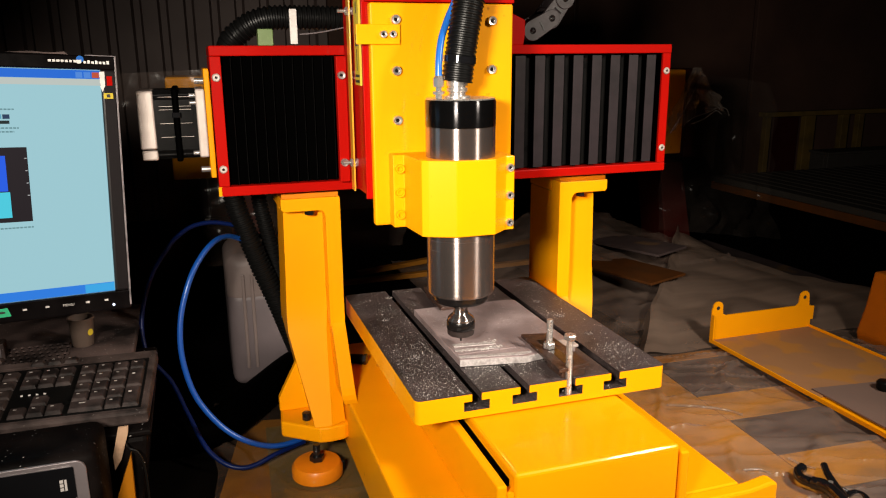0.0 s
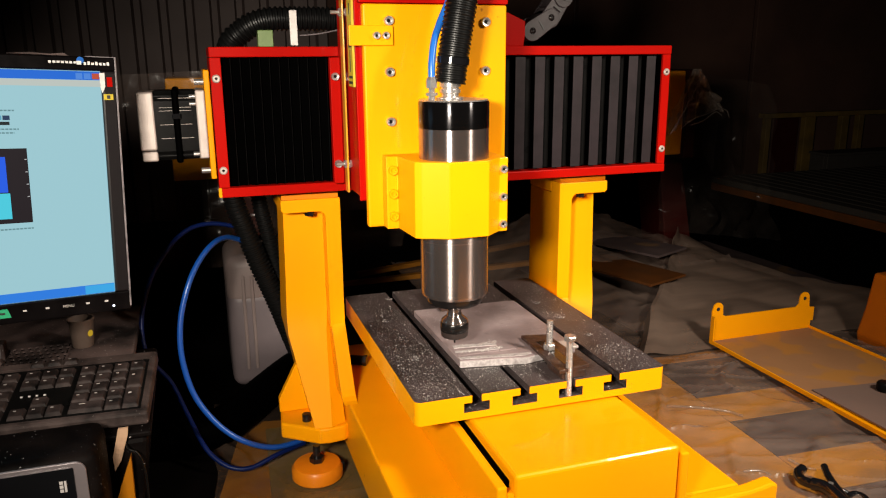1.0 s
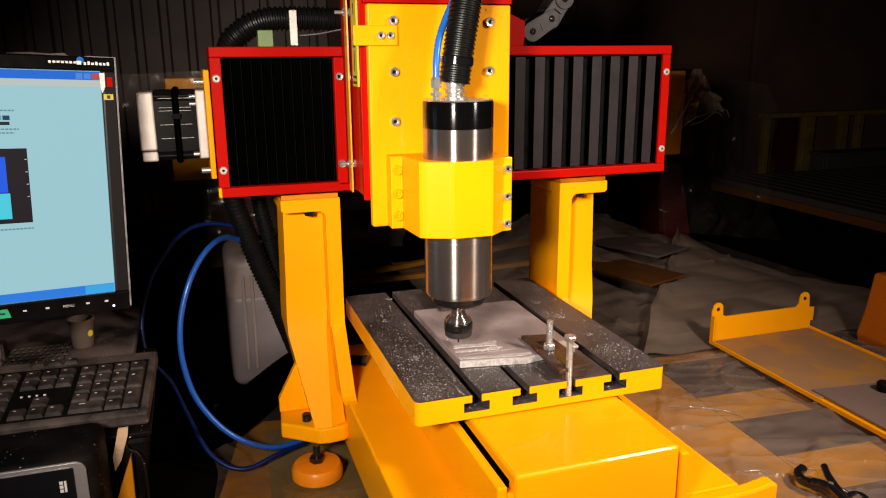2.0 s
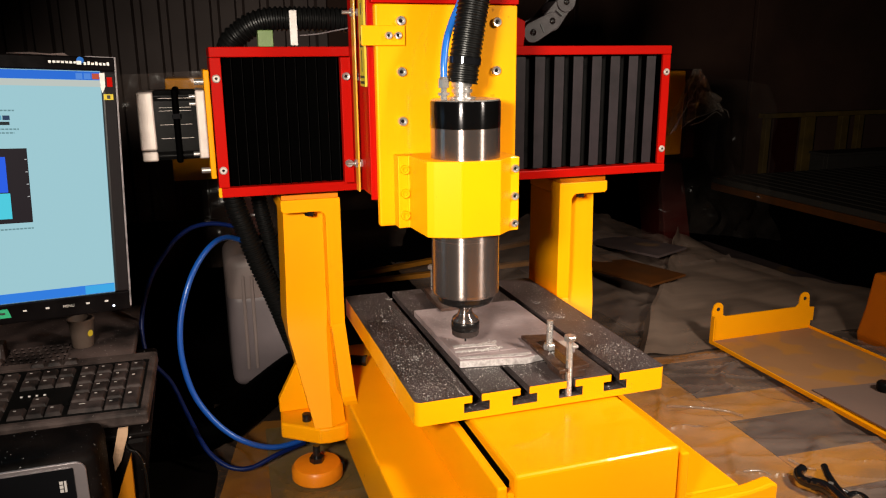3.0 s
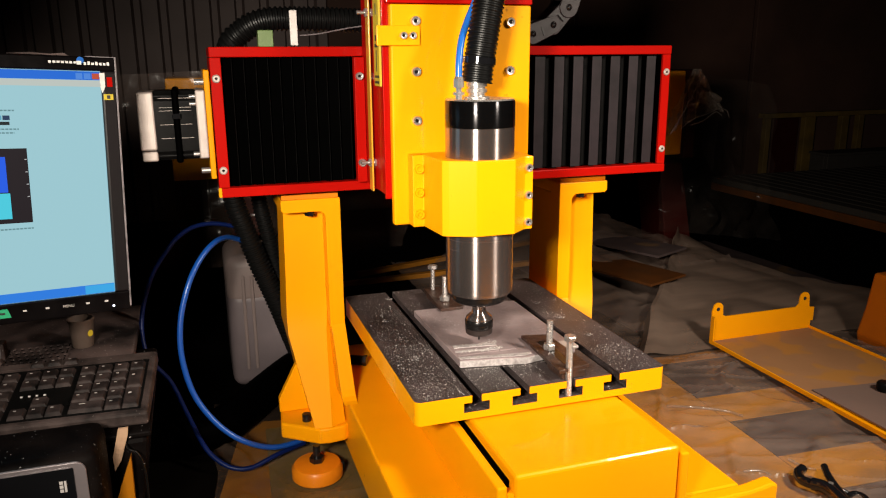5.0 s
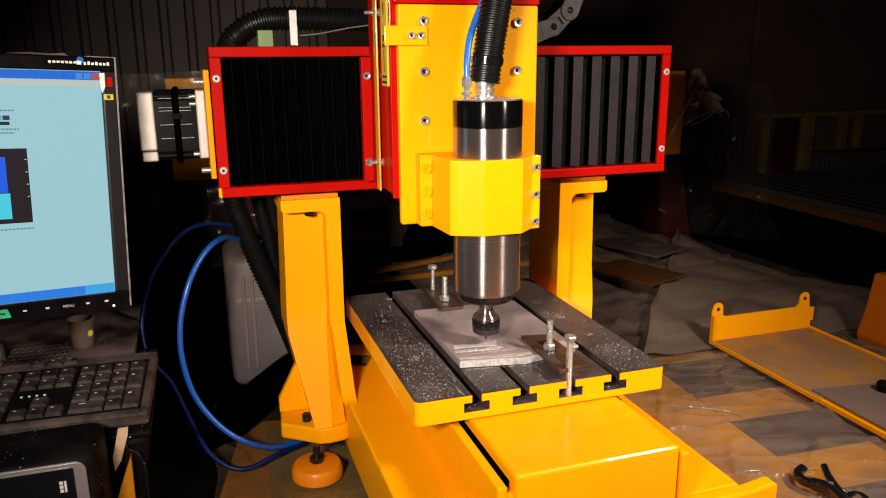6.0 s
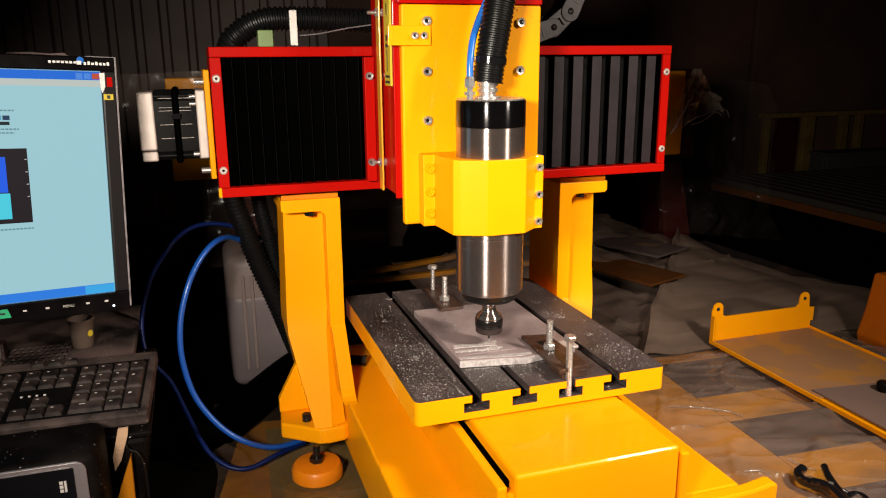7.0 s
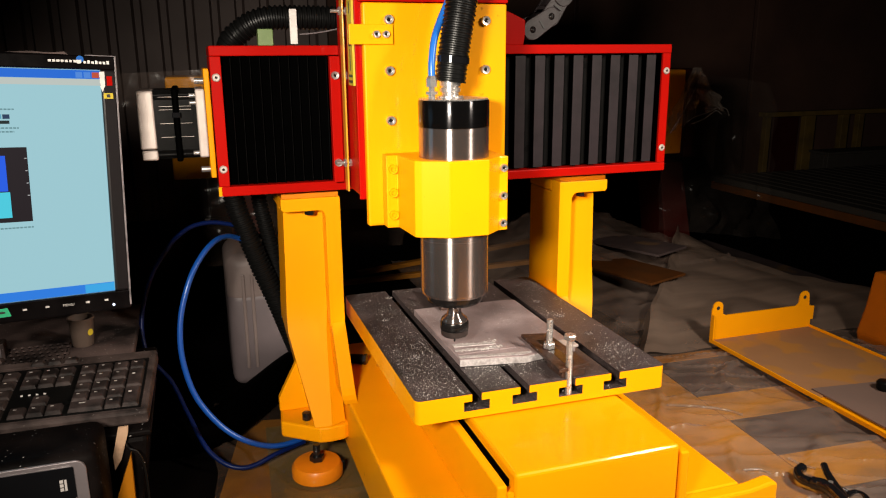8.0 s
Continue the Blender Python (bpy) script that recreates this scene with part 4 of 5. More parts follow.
def film_sheet():
    """Dusty plastic film spread over the floor, wrinkled, rising towards the back."""
    bm = bmesh.new()
    nx, ny = 300, 270
    grid = {}
    for i in range(nx + 1):
        for j in range(ny + 1):
            x = ramp(i / nx, ((0, -0.165), (0.15, 0.42), (0.72, 0.92), (1, 1.56)))
            y = ramp(j / ny, ((0, -0.45), (0.10, -0.08), (0.72, 0.50), (1, 1.55)))
            if x < 0.30:
                continue
            lim = ramp(x, ((-0.2, 1.42), (0.85, 1.22), (1.03, 1.05), (1.13, 0.88), (1.2, 0.70), (1.4, 0.60), (1.6, 0.55)))
            if y > lim + 0.03 * noise.noise((x * 6, 1.0, 0.0)):
                continue
            wr = 2.0 * noise.noise((x * 9 + y * 3, y * 11, 0.5)) ** 2
            z = 0.006 + 0.0045 * wr + 0.008 * noise.noise((x * 25, y * 22, 0.5)) ** 2 + 0.006 * max(0.0, 1 - (noise.noise((x * 5 + y * 2.5, y * 8 - x * 2, 9.0)) / 0.13) ** 2) ** 2
            ring = math.hypot((x - 0.59) / 0.085, (y - 0.255) / 0.045)
            streak = abs(noise.noise((x * 3 + y * 1.5, y * 17 + x * 5, 3.0)))
            z += 0.0040 * max(0.0, 1 - (streak / 0.09) ** 2) ** 2
            spot = max(math.exp(-((ring - 1) / 0.25) ** 2) * max(0.0, min(1.0, (y - 0.235) / 0.05)), *(math.exp(-((x - a) / 0.030) ** 2 - ((y - b) / 0.018) ** 2) for a, b in ((0.53, 0.045), (0.60, 0.055), (0.60, 0.33))))
            z += spot * 0.0050 * noise.noise((x * 60 - y * 40, y * 75 + x * 25, 1.0))
            z += 0.0010 * (1 + math.cos(math.pi * min(1.0, abs(ring - 1) / 0.24)))
            far = max(0.0, min(1.0, (y - 0.55) / 0.35)) * max(0.0, min(1.0, (x - 0.42) / 0.3))
            z += far * (0.04 + 0.09 * max(0.0, min(1.0, (y - 0.8) / 0.4)) * max(0.0, min(1.0, (1.2 - x) / 0.3)) + 0.02 * abs(noise.noise((x * 5, y * 5, 4.0))))
            if x < 0.44 and -0.26 < y < 0.52:
                z = 0.0045
            grid[i, j] = bm.verts.new((x, y, z))
    for i in range(nx):
        for j in range(ny):
            k = [(i, j), (i + 1, j), (i + 1, j + 1), (i, j + 1)]
            if all(q in grid for q in k):
                bm.faces.new([grid[q] for q in k])
    ob = part("plastic_film", bm, FILM, None, smooth=True)
    foot = bmesh.new()
    grid = {}
    for i in range(61):
        for j in range(91):
            u, v = i / 60, j / 90
            x, y = -0.218 + 0.24 * u + 0.010 * noise.noise((v * 5, 1.0, u)) * (1 - u) + 0.012 * v, 0.06 + 0.48 * v + 0.012 * noise.noise((u * 6, 4.0, v)) * v
            z = 0.0042 + 0.006 * max(0.0, 1 - (noise.noise((x * 12, y * 9, 2.0)) / 0.12) ** 2) ** 2 * (1 if math.hypot(x + 0.0725, y - 0.262) > 0.055 else 0)
            grid[i, j] = foot.verts.new((x, y, z if math.hypot(x + 0.0725, y - 0.262) > 0.045 else -0.0008))
    for i in range(60):
        for j in range(90):
            foot.faces.new((grid[i, j], grid[i + 1, j], grid[i + 1, j + 1], grid[i, j + 1]))
    tagged(part("plastic_film", foot, FOOT_FILM, None, smooth=True), "thin clear plastic film lying under the machine foot", "plastic film")
    tagged(ob, "dusty wrinkled clear plastic film spread over the floor", "plastic film")
    # rolls that stand up from the film, added where it glints, in paler film
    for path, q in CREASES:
        part("crease", tube([(x, y, q * 0.6) for x, y in path], q, 10, 10), FOLD_FILM, ob, "roll of pale film added in place of a glint", smooth=True)
    # a second, heavier sheet thrown over the first, its rolled edge running to the back
    bm = bmesh.new()
    n, m, rows = 70, 60, []
    for i in range(n + 1):
        a = i / n
        lx, ly = ramp(a, ((0, 0.575), (0.2, 0.697), (0.5, 0.877), (1, 1.10))), ramp(a, ((0, 0.47), (0.2, 0.626), (0.5, 0.831), (1, 1.10)))
        rx, ry = ramp(a, ((0, 1.50), (0.4, 1.24), (0.7, 1.17), (1, 1.13))), ramp(a, ((0, 0.46), (0.4, 0.66), (0.7, 0.82), (1, 1.02)))
        row = []
        for j in range(m + 1):
            b = j / m
            x, y = lx + (rx - lx) * b, ly + (ry - ly) * b
            x += 0.012 * noise.noise((a * 7, 3.0, b * 2))
            z = 0.016 + 0.075 * a * (1 - 0.5 * b) + 0.020 * abs(noise.noise((x * 4.5 - y * 3.0, y * 5 + x * 2, 6.0))) + 0.004 * noise.noise((x * 17, y * 9, 2.0))
            z += 0.020 * math.exp(-((b - 0.03) / 0.035) ** 2)
            z *= 1 if b > 0.012 else 0.55
            row.append(bm.verts.new((x, y, z * min(1.0, 0.45 + a * 4))))
        rows.append(row)
    for p, q in zip(rows, rows[1:]):
        for j in range(m):
            bm.faces.new((p[j], p[j + 1], q[j + 1], q[j]))
    ob = part("plastic_sheet", bm, TARP, None, smooth=True)
    tagged(ob, "heavier folded plastic sheet thrown over the floor film", "plastic sheet")


def flat_board(name, x, y, sx, sy, turn, mat, label, z=0.0, t=0.0025):
    b = part(name, box(-sx / 2, sx / 2, -sy / 2, sy / 2, 0, t, 0.0008), mat)
    b.matrix_world = pose(x, y, z, 0, 0, turn)
    return tagged(b, label, "board")


def floor_boards():
    def lay(name, u0, u1, v0, v1, mat, label):
        m = pose(0.579, 0.0, 0.0, 0, 0, -2.7) @ Vector(((u0 + u1) / 2, (v0 + v1) / 2, 0))
        flat_board(name, m.x, m.y, u1 - u0, v1 - v0, -2.7, mat, label, -0.0038)
    lay("painted_board", -0.165, -0.001, -0.16, 0.45, BOARD, "long orange paint-stained panel under the plastic film")
    lay("painted_board", 0.0002, 0.190, 0.004, 0.098, BOARD, "orange paint-stained strip under the plastic film")
    lay("grey_sheet", 0.0002, 0.190, 0.0985, 0.214, GREY_BOARD, "dark grey sheet under the plastic film")
    lay("painted_board", 0.0002, 0.180, 0.2145, 0.3040, BOARD, "orange paint-stained strip under the plastic film")
    lay("grey_sheet", 0.0010, 0.185, 0.3045, 0.452, GREY_BOARD, "dark grey sheet under the plastic film")
    lay("painted_board", 0.010, 0.200, 0.455, 0.487, MID_ORANGE, "narrow orange paint-stained strip under the plastic film")
    lay("grey_sheet", 0.0002, 0.230, -0.15, 0.001, GREY_BOARD, "dark grey sheet under the plastic film")
    flat_board("grey_sheet", 1.00, 0.95, 0.7, 0.6, 4, GREY_BOARD, "dark grey sheet under the plastic film", -0.0038)
    flat_board("wooden_board", -0.078, 0.20, 0.128, 0.46, -3, WOOD, "paint-stained wooden board under the machine foot", -0.0038)
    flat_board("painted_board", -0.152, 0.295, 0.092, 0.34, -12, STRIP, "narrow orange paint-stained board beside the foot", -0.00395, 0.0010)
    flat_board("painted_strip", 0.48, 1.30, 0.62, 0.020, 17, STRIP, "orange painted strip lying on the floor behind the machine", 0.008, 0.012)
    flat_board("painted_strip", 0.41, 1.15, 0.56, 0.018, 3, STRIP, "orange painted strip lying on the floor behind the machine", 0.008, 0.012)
    flat_board("scrap_board", 0.85, 0.965, 0.13, 0.27, 24, GREY_BOARD, "dark scrap board lying on the plastic film", 0.098, 0.006)
    flat_board("scrap_board", 0.765, 0.83, 0.13, 0.25, 20, DIMMED_ORANGE, "paint-stained scrap board lying on the plastic film", 0.072, 0.006)


def tray():
    """An orange sheet-metal pan with an upright end that has two hanging ears."""
    t = thing("sheet_metal_tray", "orange folded sheet-metal tray lined with brown cardboard", "tray", (0.7500, 0.4800, 0.012))
    t.scale = (0.935, 0.935, 0.935)
    # local: x along the upright end, y towards the viewer is negative
    part("pan", box(0, 0.262, -0.62, 0.0, 0.004, 0.0068), YELLOW, t)
    part("liner", box(0.005, 0.257, -0.30, -0.004, 0.0070, 0.0095, 0.0005), CARD, t, "brown cardboard liner")
    part("grey_liner", prism([(0.014, -0.60), (0.257, -0.60), (0.257, -0.300), (0.014, -0.272)], "z", 0.0098, 0.0125), GREY_CARD, t, "grey cardboard liner")
    part("side_rim", box(-0.0030, 0.0, -0.62, 0.0, 0.004, 0.0125, 0.0006), YELLOW, t)
    part("side_rim", box(0.262, 0.265, -0.62, 0.0, 0.004, 0.0125, 0.0006), YELLOW, t)
    ear = [(0.0, 0.004), (0.265, 0.004), (0.265, 0.024), (0.272, 0.024), (0.272, 0.055), (0.258, 0.057), (0.256, 0.075)]
    for k in range(9):
        a = math.pi * k / 8
        ear.append((0.243 + 0.0125 * math.cos(a), 0.080 + 0.0125 * math.sin(a)))
    ear += [(0.229, 0.066), (0.222, 0.060), (0.036, 0.060), (0.028, 0.064)]
    for k in range(9):
        a = math.pi * k / 8
        ear.append((0.0145 + 0.0125 * math.cos(a), 0.080 + 0.0125 * math.sin(a)))
    ear += [(0.0, 0.074)]
    end = part("upright_end", prism(ear, "y", 0.0003, 0.0033), YELLOW, t)
    for x in (0.0145, 0.243):
        part("ear_hole", lathe([(0, 0), (0.0042, 0)], (x, 0.0001, 0.078), (90, 0, 0), 12), DARK_INK, end)
    part("side_return", box(-0.0030, -0.0002, -0.012, 0.0, 0.0127, 0.066, 0.0005), YELLOW, end)


def pliers():
    p = thing("hand_clamp", "black steel hand clamp with open jaws lying on the plastic film", "tool", (0.565, -0.02, 0.012))

    def add(name, pts, r, mat):
        bm = tube(pts, r, 8, 12)
        bm.transform(Matrix.Translation((-0.565, 0.02, -0.012)))
        return part(name, bm, mat, p, smooth=True)
    add("hooked_jaw", [(0.569, 0.036, 0.016), (0.556, 0.030, 0.015), (0.548, 0.016, 0.015), (0.549, 0.004, 0.016), (0.557, -0.008, 0.016), (0.557, -0.028, 0.016), (0.549, -0.060, 0.016)], 0.0068, GLOSS_BLACK)
    add("body", [(0.551, -0.001, 0.017), (0.557, -0.014, 0.019), (0.557, -0.030, 0.019), (0.551, -0.058, 0.018)], 0.0086, GLOSS_BLACK)
    add("straight_jaw", [(0.590, 0.020, 0.024), (0.579, 0.002, 0.023), (0.571, -0.018, 0.021), (0.562, -0.041, 0.020), (0.548, -0.070, 0.018)], 0.0050, GLOSS_BLACK)
    add("spring", [(0.560, -0.026, 0.020), (0.572, -0.022, 0.019), (0.582, -0.030, 0.014), (0.590, -0.031, 0.012)], 0.0030, DARK_STEEL)
    add("handle", [(0.574, -0.036, 0.014), (0.590, -0.033, 0.013), (0.596, -0.042, 0.013), (0.590, -0.062, 0.012)], 0.0042, GLOSS_BLACK)
    add("pivot", [(0.562, -0.020, 0.018), (0.562, -0.020, 0.026), (0.562, -0.020, 0.0275)], 0.0032, CHROME)


def canister():
    c = thing("plastic_canister", "milky white plastic canister standing behind the machine", "canister", (-0.083, 0.66, 0.0))
    part("body", box(-0.085, 0.10, -0.06, 0.10, 0.150, 0.245, 0.022, seg=4), CANISTER, c, smooth=True)
    part("filled_body", box(-0.085, 0.10, -0.0605, 0.10, 0.0, 0.180, 0.020, seg=4), LIQUID, c, "half filled with pale liquid", smooth=True)
    for x in (-0.060, -0.045):
        part("moulded_rib", box(x, x + 0.006, -0.0625, -0.056, 0.035, 0.21, 0.002), CANISTER, c)
    part("cap", lathe([(0, 0.268), (0.022, 0.268), (0.024, 0.265), (0.024, 0.246)], (0.06, 0.02, 0), None, 24), WHITE, c, smooth=True)


def air_tubes():
    t = thing("blue_air_tube", "blue pneumatic tube looping beside the machine", "air tube", (-0.15, 0.33, 0.1), "blue air tubes")

    def add(parent, pts, r, mat):
        bm = tube(pts, r, 14, 14)
        at = parent.location
        bm.transform(Matrix.Translation((-at.x, -at.y, -at.z)))
        return part("tube", bm, mat, parent, smooth=True)
    add(t, PATH_A, 0.0040, MID_BLUE)
    u = thing("blue_air_tube", "thin blue pneumatic tube hanging in the dark beside the machine", "air tube", (-0.18, 0.36, 0.1), "blue air tubes")
    add(u, PATH_B, 0.0034, SHADED_BLUE)
    b = thing("black_hose", "thick black hose lying behind the column", "hose", (-0.12, 0.45, 0.05))
    bm = tube([(-0.42, 0.46, 0.026), (-0.30, 0.40, 0.026), (-0.215, 0.40, 0.026), (-0.165, 0.445, 0.028), (-0.12, 0.505, 0.032), (-0.06, 0.56, 0.045), (0.02, 0.60, 0.06)], 0.030, 12, 18)
    bm.transform(Matrix.Translation((0.12, -0.45, -0.05)))
    part("hose", bm, VINYL, b, smooth=True)


PATH_A = [(-0.10, 0.48, 0.285), (-0.144, 0.45, 0.308), (-0.167, 0.42, 0.321), (-0.188, 0.39, 0.319), (-0.209, 0.37, 0.299), (-0.226, 0.355, 0.268), (-0.239, 0.345, 0.223), (-0.241, 0.335, 0.173),
          (-0.229, 0.325, 0.12), (-0.202, 0.315, 0.077), (-0.170, 0.31, 0.048), (-0.131, 0.315, 0.028), (-0.092, 0.33, 0.022), (-0.05, 0.36, 0.022)]
PATH_B = [(-0.105, 0.51, 0.292), (-0.1384, 0.5, 0.3141), (-0.1637, 0.495, 0.3243), (-0.1889, 0.49, 0.329), (-0.2141, 0.48, 0.3268), (-0.2354, 0.47, 0.3157), (-0.2501, 0.46, 0.3018), (-0.2764, 0.455, 0.2639),
          (-0.2955, 0.44, 0.2060), (-0.2925, 0.42, 0.1530), (-0.2626, 0.40, 0.1135), (-0.2438, 0.37, 0.0757), (-0.2224, 0.33, 0.038), (-0.2027, 0.31, 0.020), (-0.1806, 0.30, 0.0107), (-0.1571, 0.30, 0.0098), (-0.1237, 0.31, 0.0172), (-0.08, 0.335, 0.016)]


def wrapped_machine():
    """A second gantry machine standing behind, draped in clear film."""
    w = thing("wrapped_machine", "orange gantry machine wrapped in crumpled clear plastic film", "machine", (0.45, 1.06, 0))
    part("beam", box(-0.70, 0.599, -0.02, 0.14, 0.315, 0.536, 0.004), YELLOW, w)
    part("beam_end", box(0.600, 0.632, -0.03, 0.15, 0.305, 0.539, 0.004), DIMMED_RED, w)
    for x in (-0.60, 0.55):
        part("leg", prism([(x, 0.29), (x + 0.07, 0.29), (x + 0.13, 0.0), (x + 0.04, 0.0)], "y", 0.0, 0.12, 0.003), DIMMED_RED, w)
    for x0, x1 in ((-0.80, -0.20), (0.50, 0.86)):
        bm = bmesh.new()
        n, grid = 26, {}
        for i in range(n + 1):
            for j in range(n + 1):
                u, v = i / n, j / n
                x = x0 + (x1 - x0) * u
                k = noise.noise((u * 4 + x0, v * 4, 2.0))
                grid[i, j] = bm.verts.new((x + 0.03 * k, -0.035 - 0.12 * v * (0.4 + 0.6 * abs(k)) - 0.02 * abs(noise.noise((u * 9, v * 5, 7.0))), 0.545 - 0.42 * v - 0.05 * u * (1 if x0 > 0 else -0.4)))
        for i in range(n):
            for j in range(n):
                bm.faces.new((grid[i, j], grid[i + 1, j], grid[i + 1, j + 1], grid[i, j + 1]))
        part("film_wrap", bm, HAZE_FILM if x0 < 0 else CLEAR_FILM, w, "clear crumpled plastic film", smooth=True)
    # the loose end of the wrap, hanging off the beam in a gathered fold
    top = ((0.0, 0.585, 0.541), (0.35, 0.607, 0.541), (0.6, 0.640, 0.500), (0.8, 0.672, 0.465), (1.0, 0.690, 0.430))
    low = ((0.0, 0.515, 0.380), (0.35, 0.567, 0.408), (0.6, 0.615, 0.430), (0.8, 0.655, 0.438), (1.0, 0.688, 0.425))
    hem = ((0.0, 0.513, 0.366), (0.35, 0.560, 0.370), (0.6, 0.630, 0.330), (0.8, 0.670, 0.300), (1.0, 0.690, 0.250))

    def along(curve, u):
        return ramp(u, [(a, x) for a, x, z in curve]), ramp(u, [(a, z) for a, x, z in curve])
    for first, last, bulge in ((top, low, 0.0), (low, hem, 0.03)):
        bm = bmesh.new()
        n, grid = 40, {}
        for i in range(n + 1):
            for j in range(n + 1):
                u, v = i / n, j / n
                (xa, za), (xb, zb) = along(first, u), along(last, u)
                k = noise.noise((u * 7 + v * 2, v * 3 - u * 4, 5.0)) + 0.5 * noise.noise((u * 19, v * 9, 1.0))
                grid[i, j] = bm.verts.new((xa + (xb - xa) * v, -0.065 + bulge * v - 0.022 * k - 0.018 * math.exp(-((v - (1 if bulge == 0 else 0)) / 0.15) ** 2), za + (zb - za) * v))
        for i in range(n):
            for j in range(n):
                bm.faces.new((grid[i, j], grid[i + 1, j], grid[i + 1, j + 1], grid[i, j + 1]))
        part("film_drape", bm, DRAPE if bulge == 0 else CLEAR_FILM, w, "loose end of the clear film", smooth=True)
    # pale tubes along the folds: bright highlights put into shape and colour
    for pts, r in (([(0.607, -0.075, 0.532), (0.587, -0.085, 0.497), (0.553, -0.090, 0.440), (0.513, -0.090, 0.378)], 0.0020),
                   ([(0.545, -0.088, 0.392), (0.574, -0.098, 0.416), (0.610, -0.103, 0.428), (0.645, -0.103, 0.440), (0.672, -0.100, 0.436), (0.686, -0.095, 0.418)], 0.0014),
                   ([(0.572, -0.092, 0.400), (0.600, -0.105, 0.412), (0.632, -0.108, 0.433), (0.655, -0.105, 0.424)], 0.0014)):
        part("film_fold", tube(pts, r, 14, 8), FOLD_FILM, w, "gathered fold of the clear film, paler for its highlight", smooth=True)


KNOB_AT = (0.8720, 0.1810, 0.0245)


def slatted_bed():
    b = thing("machine_bed", "large grey slatted machine bed on an orange frame", "machine bed", (1.440, 0.96, 0.010))
    part("bed_frame", box(0.0, 1.20, -1.35, 0.45, 0.126, 0.150, 0.003), DIMMED_ORANGE, b)
    slat = part("slat", box(0, 0.042, -1.35, 0.45, 0.1505, 0.1700, 0.003), SLATE, b)
    for k in range(1, 25):
        o = slat.copy()
        scene.collection.objects.link(o)
        o.location.x = 0.049 * k
    for x, y in ((0.55, -1.2), (0.55, 0.3), (1.1, -1.2), (1.1, 0.3)):
        part("leg", box(x, x + 0.06, y, y + 0.06, -0.014, 0.1258, 0.002), DIMMED_ORANGE, b)
    f = thing("orange_casting", "orange tapered casting standing beside the sheet-metal tray", "machine part", (1.064, 0.305, -0.003))
    part("casting", prism([(0.002, 0.0), (0.16, 0.0), (0.15, 0.150), (0.022, 0.150), (0.010, 0.079), (-0.006, 0.024)], "y", 0.0, 0.115, 0.005), CAST_ORANGE, f)
    g = thing("grey_crate", "low dim grey crate standing behind the slatted bed", "crate", (2.075, 1.56, -0.004))
    part("crate_side", box(0, 0.9, 0, 0.018, 0, 0.204, 0.002), SLATE, g)
    part("crate_end", box(0, 0.018, 0.0185, 0.09, 0, 0.204, 0.002), SLATE, g)
    part("lid", box(-0.004, 0.904, -0.004, 0.094, 0.2045, 0.214, 0.002), SLATE, g)
    # small black piece on the liner, taken for a loose knob
    q = thing("loose_knob", "small black knob lying on the cardboard liner", "stopper", KNOB_AT)
    part("grip", lathe([(0, 0), (0.011, 0), (0.0125, 0.003), (0.0125, 0.013), (0.010, 0.016), (0, 0.0165)], seg=24), BLACK, q, smooth=True)
    part("stem", rod((0.010, 0.0, 0.008), (0.034, -0.006, 0.008), 0.006), DARK_STEEL, q, smooth=True)


def wall_frames():
    fr = thing("wooden_rack", "dim wooden rack leaning against the ribbed wall", "rack", (2.35, 2.10, 0))
    for x, w in ((-0.105, 0.026), (0.112, 0.058), (0.325, 0.040), (0.425, 0.030), (0.70, 0.030)):
        part("upright", box(x, x + w, 0.0, 0.03, -0.004, 0.297, 0.002), WOOD, fr)
    part("crossbar", box(-0.115, 0.90, -0.004, 0.045, 0.2975, 0.318, 0.002), WOOD, fr)
    part("panel", box(-0.02, 0.10, 0.0305, 0.05, 0.0, 0.29), DIMMED_RED, fr)


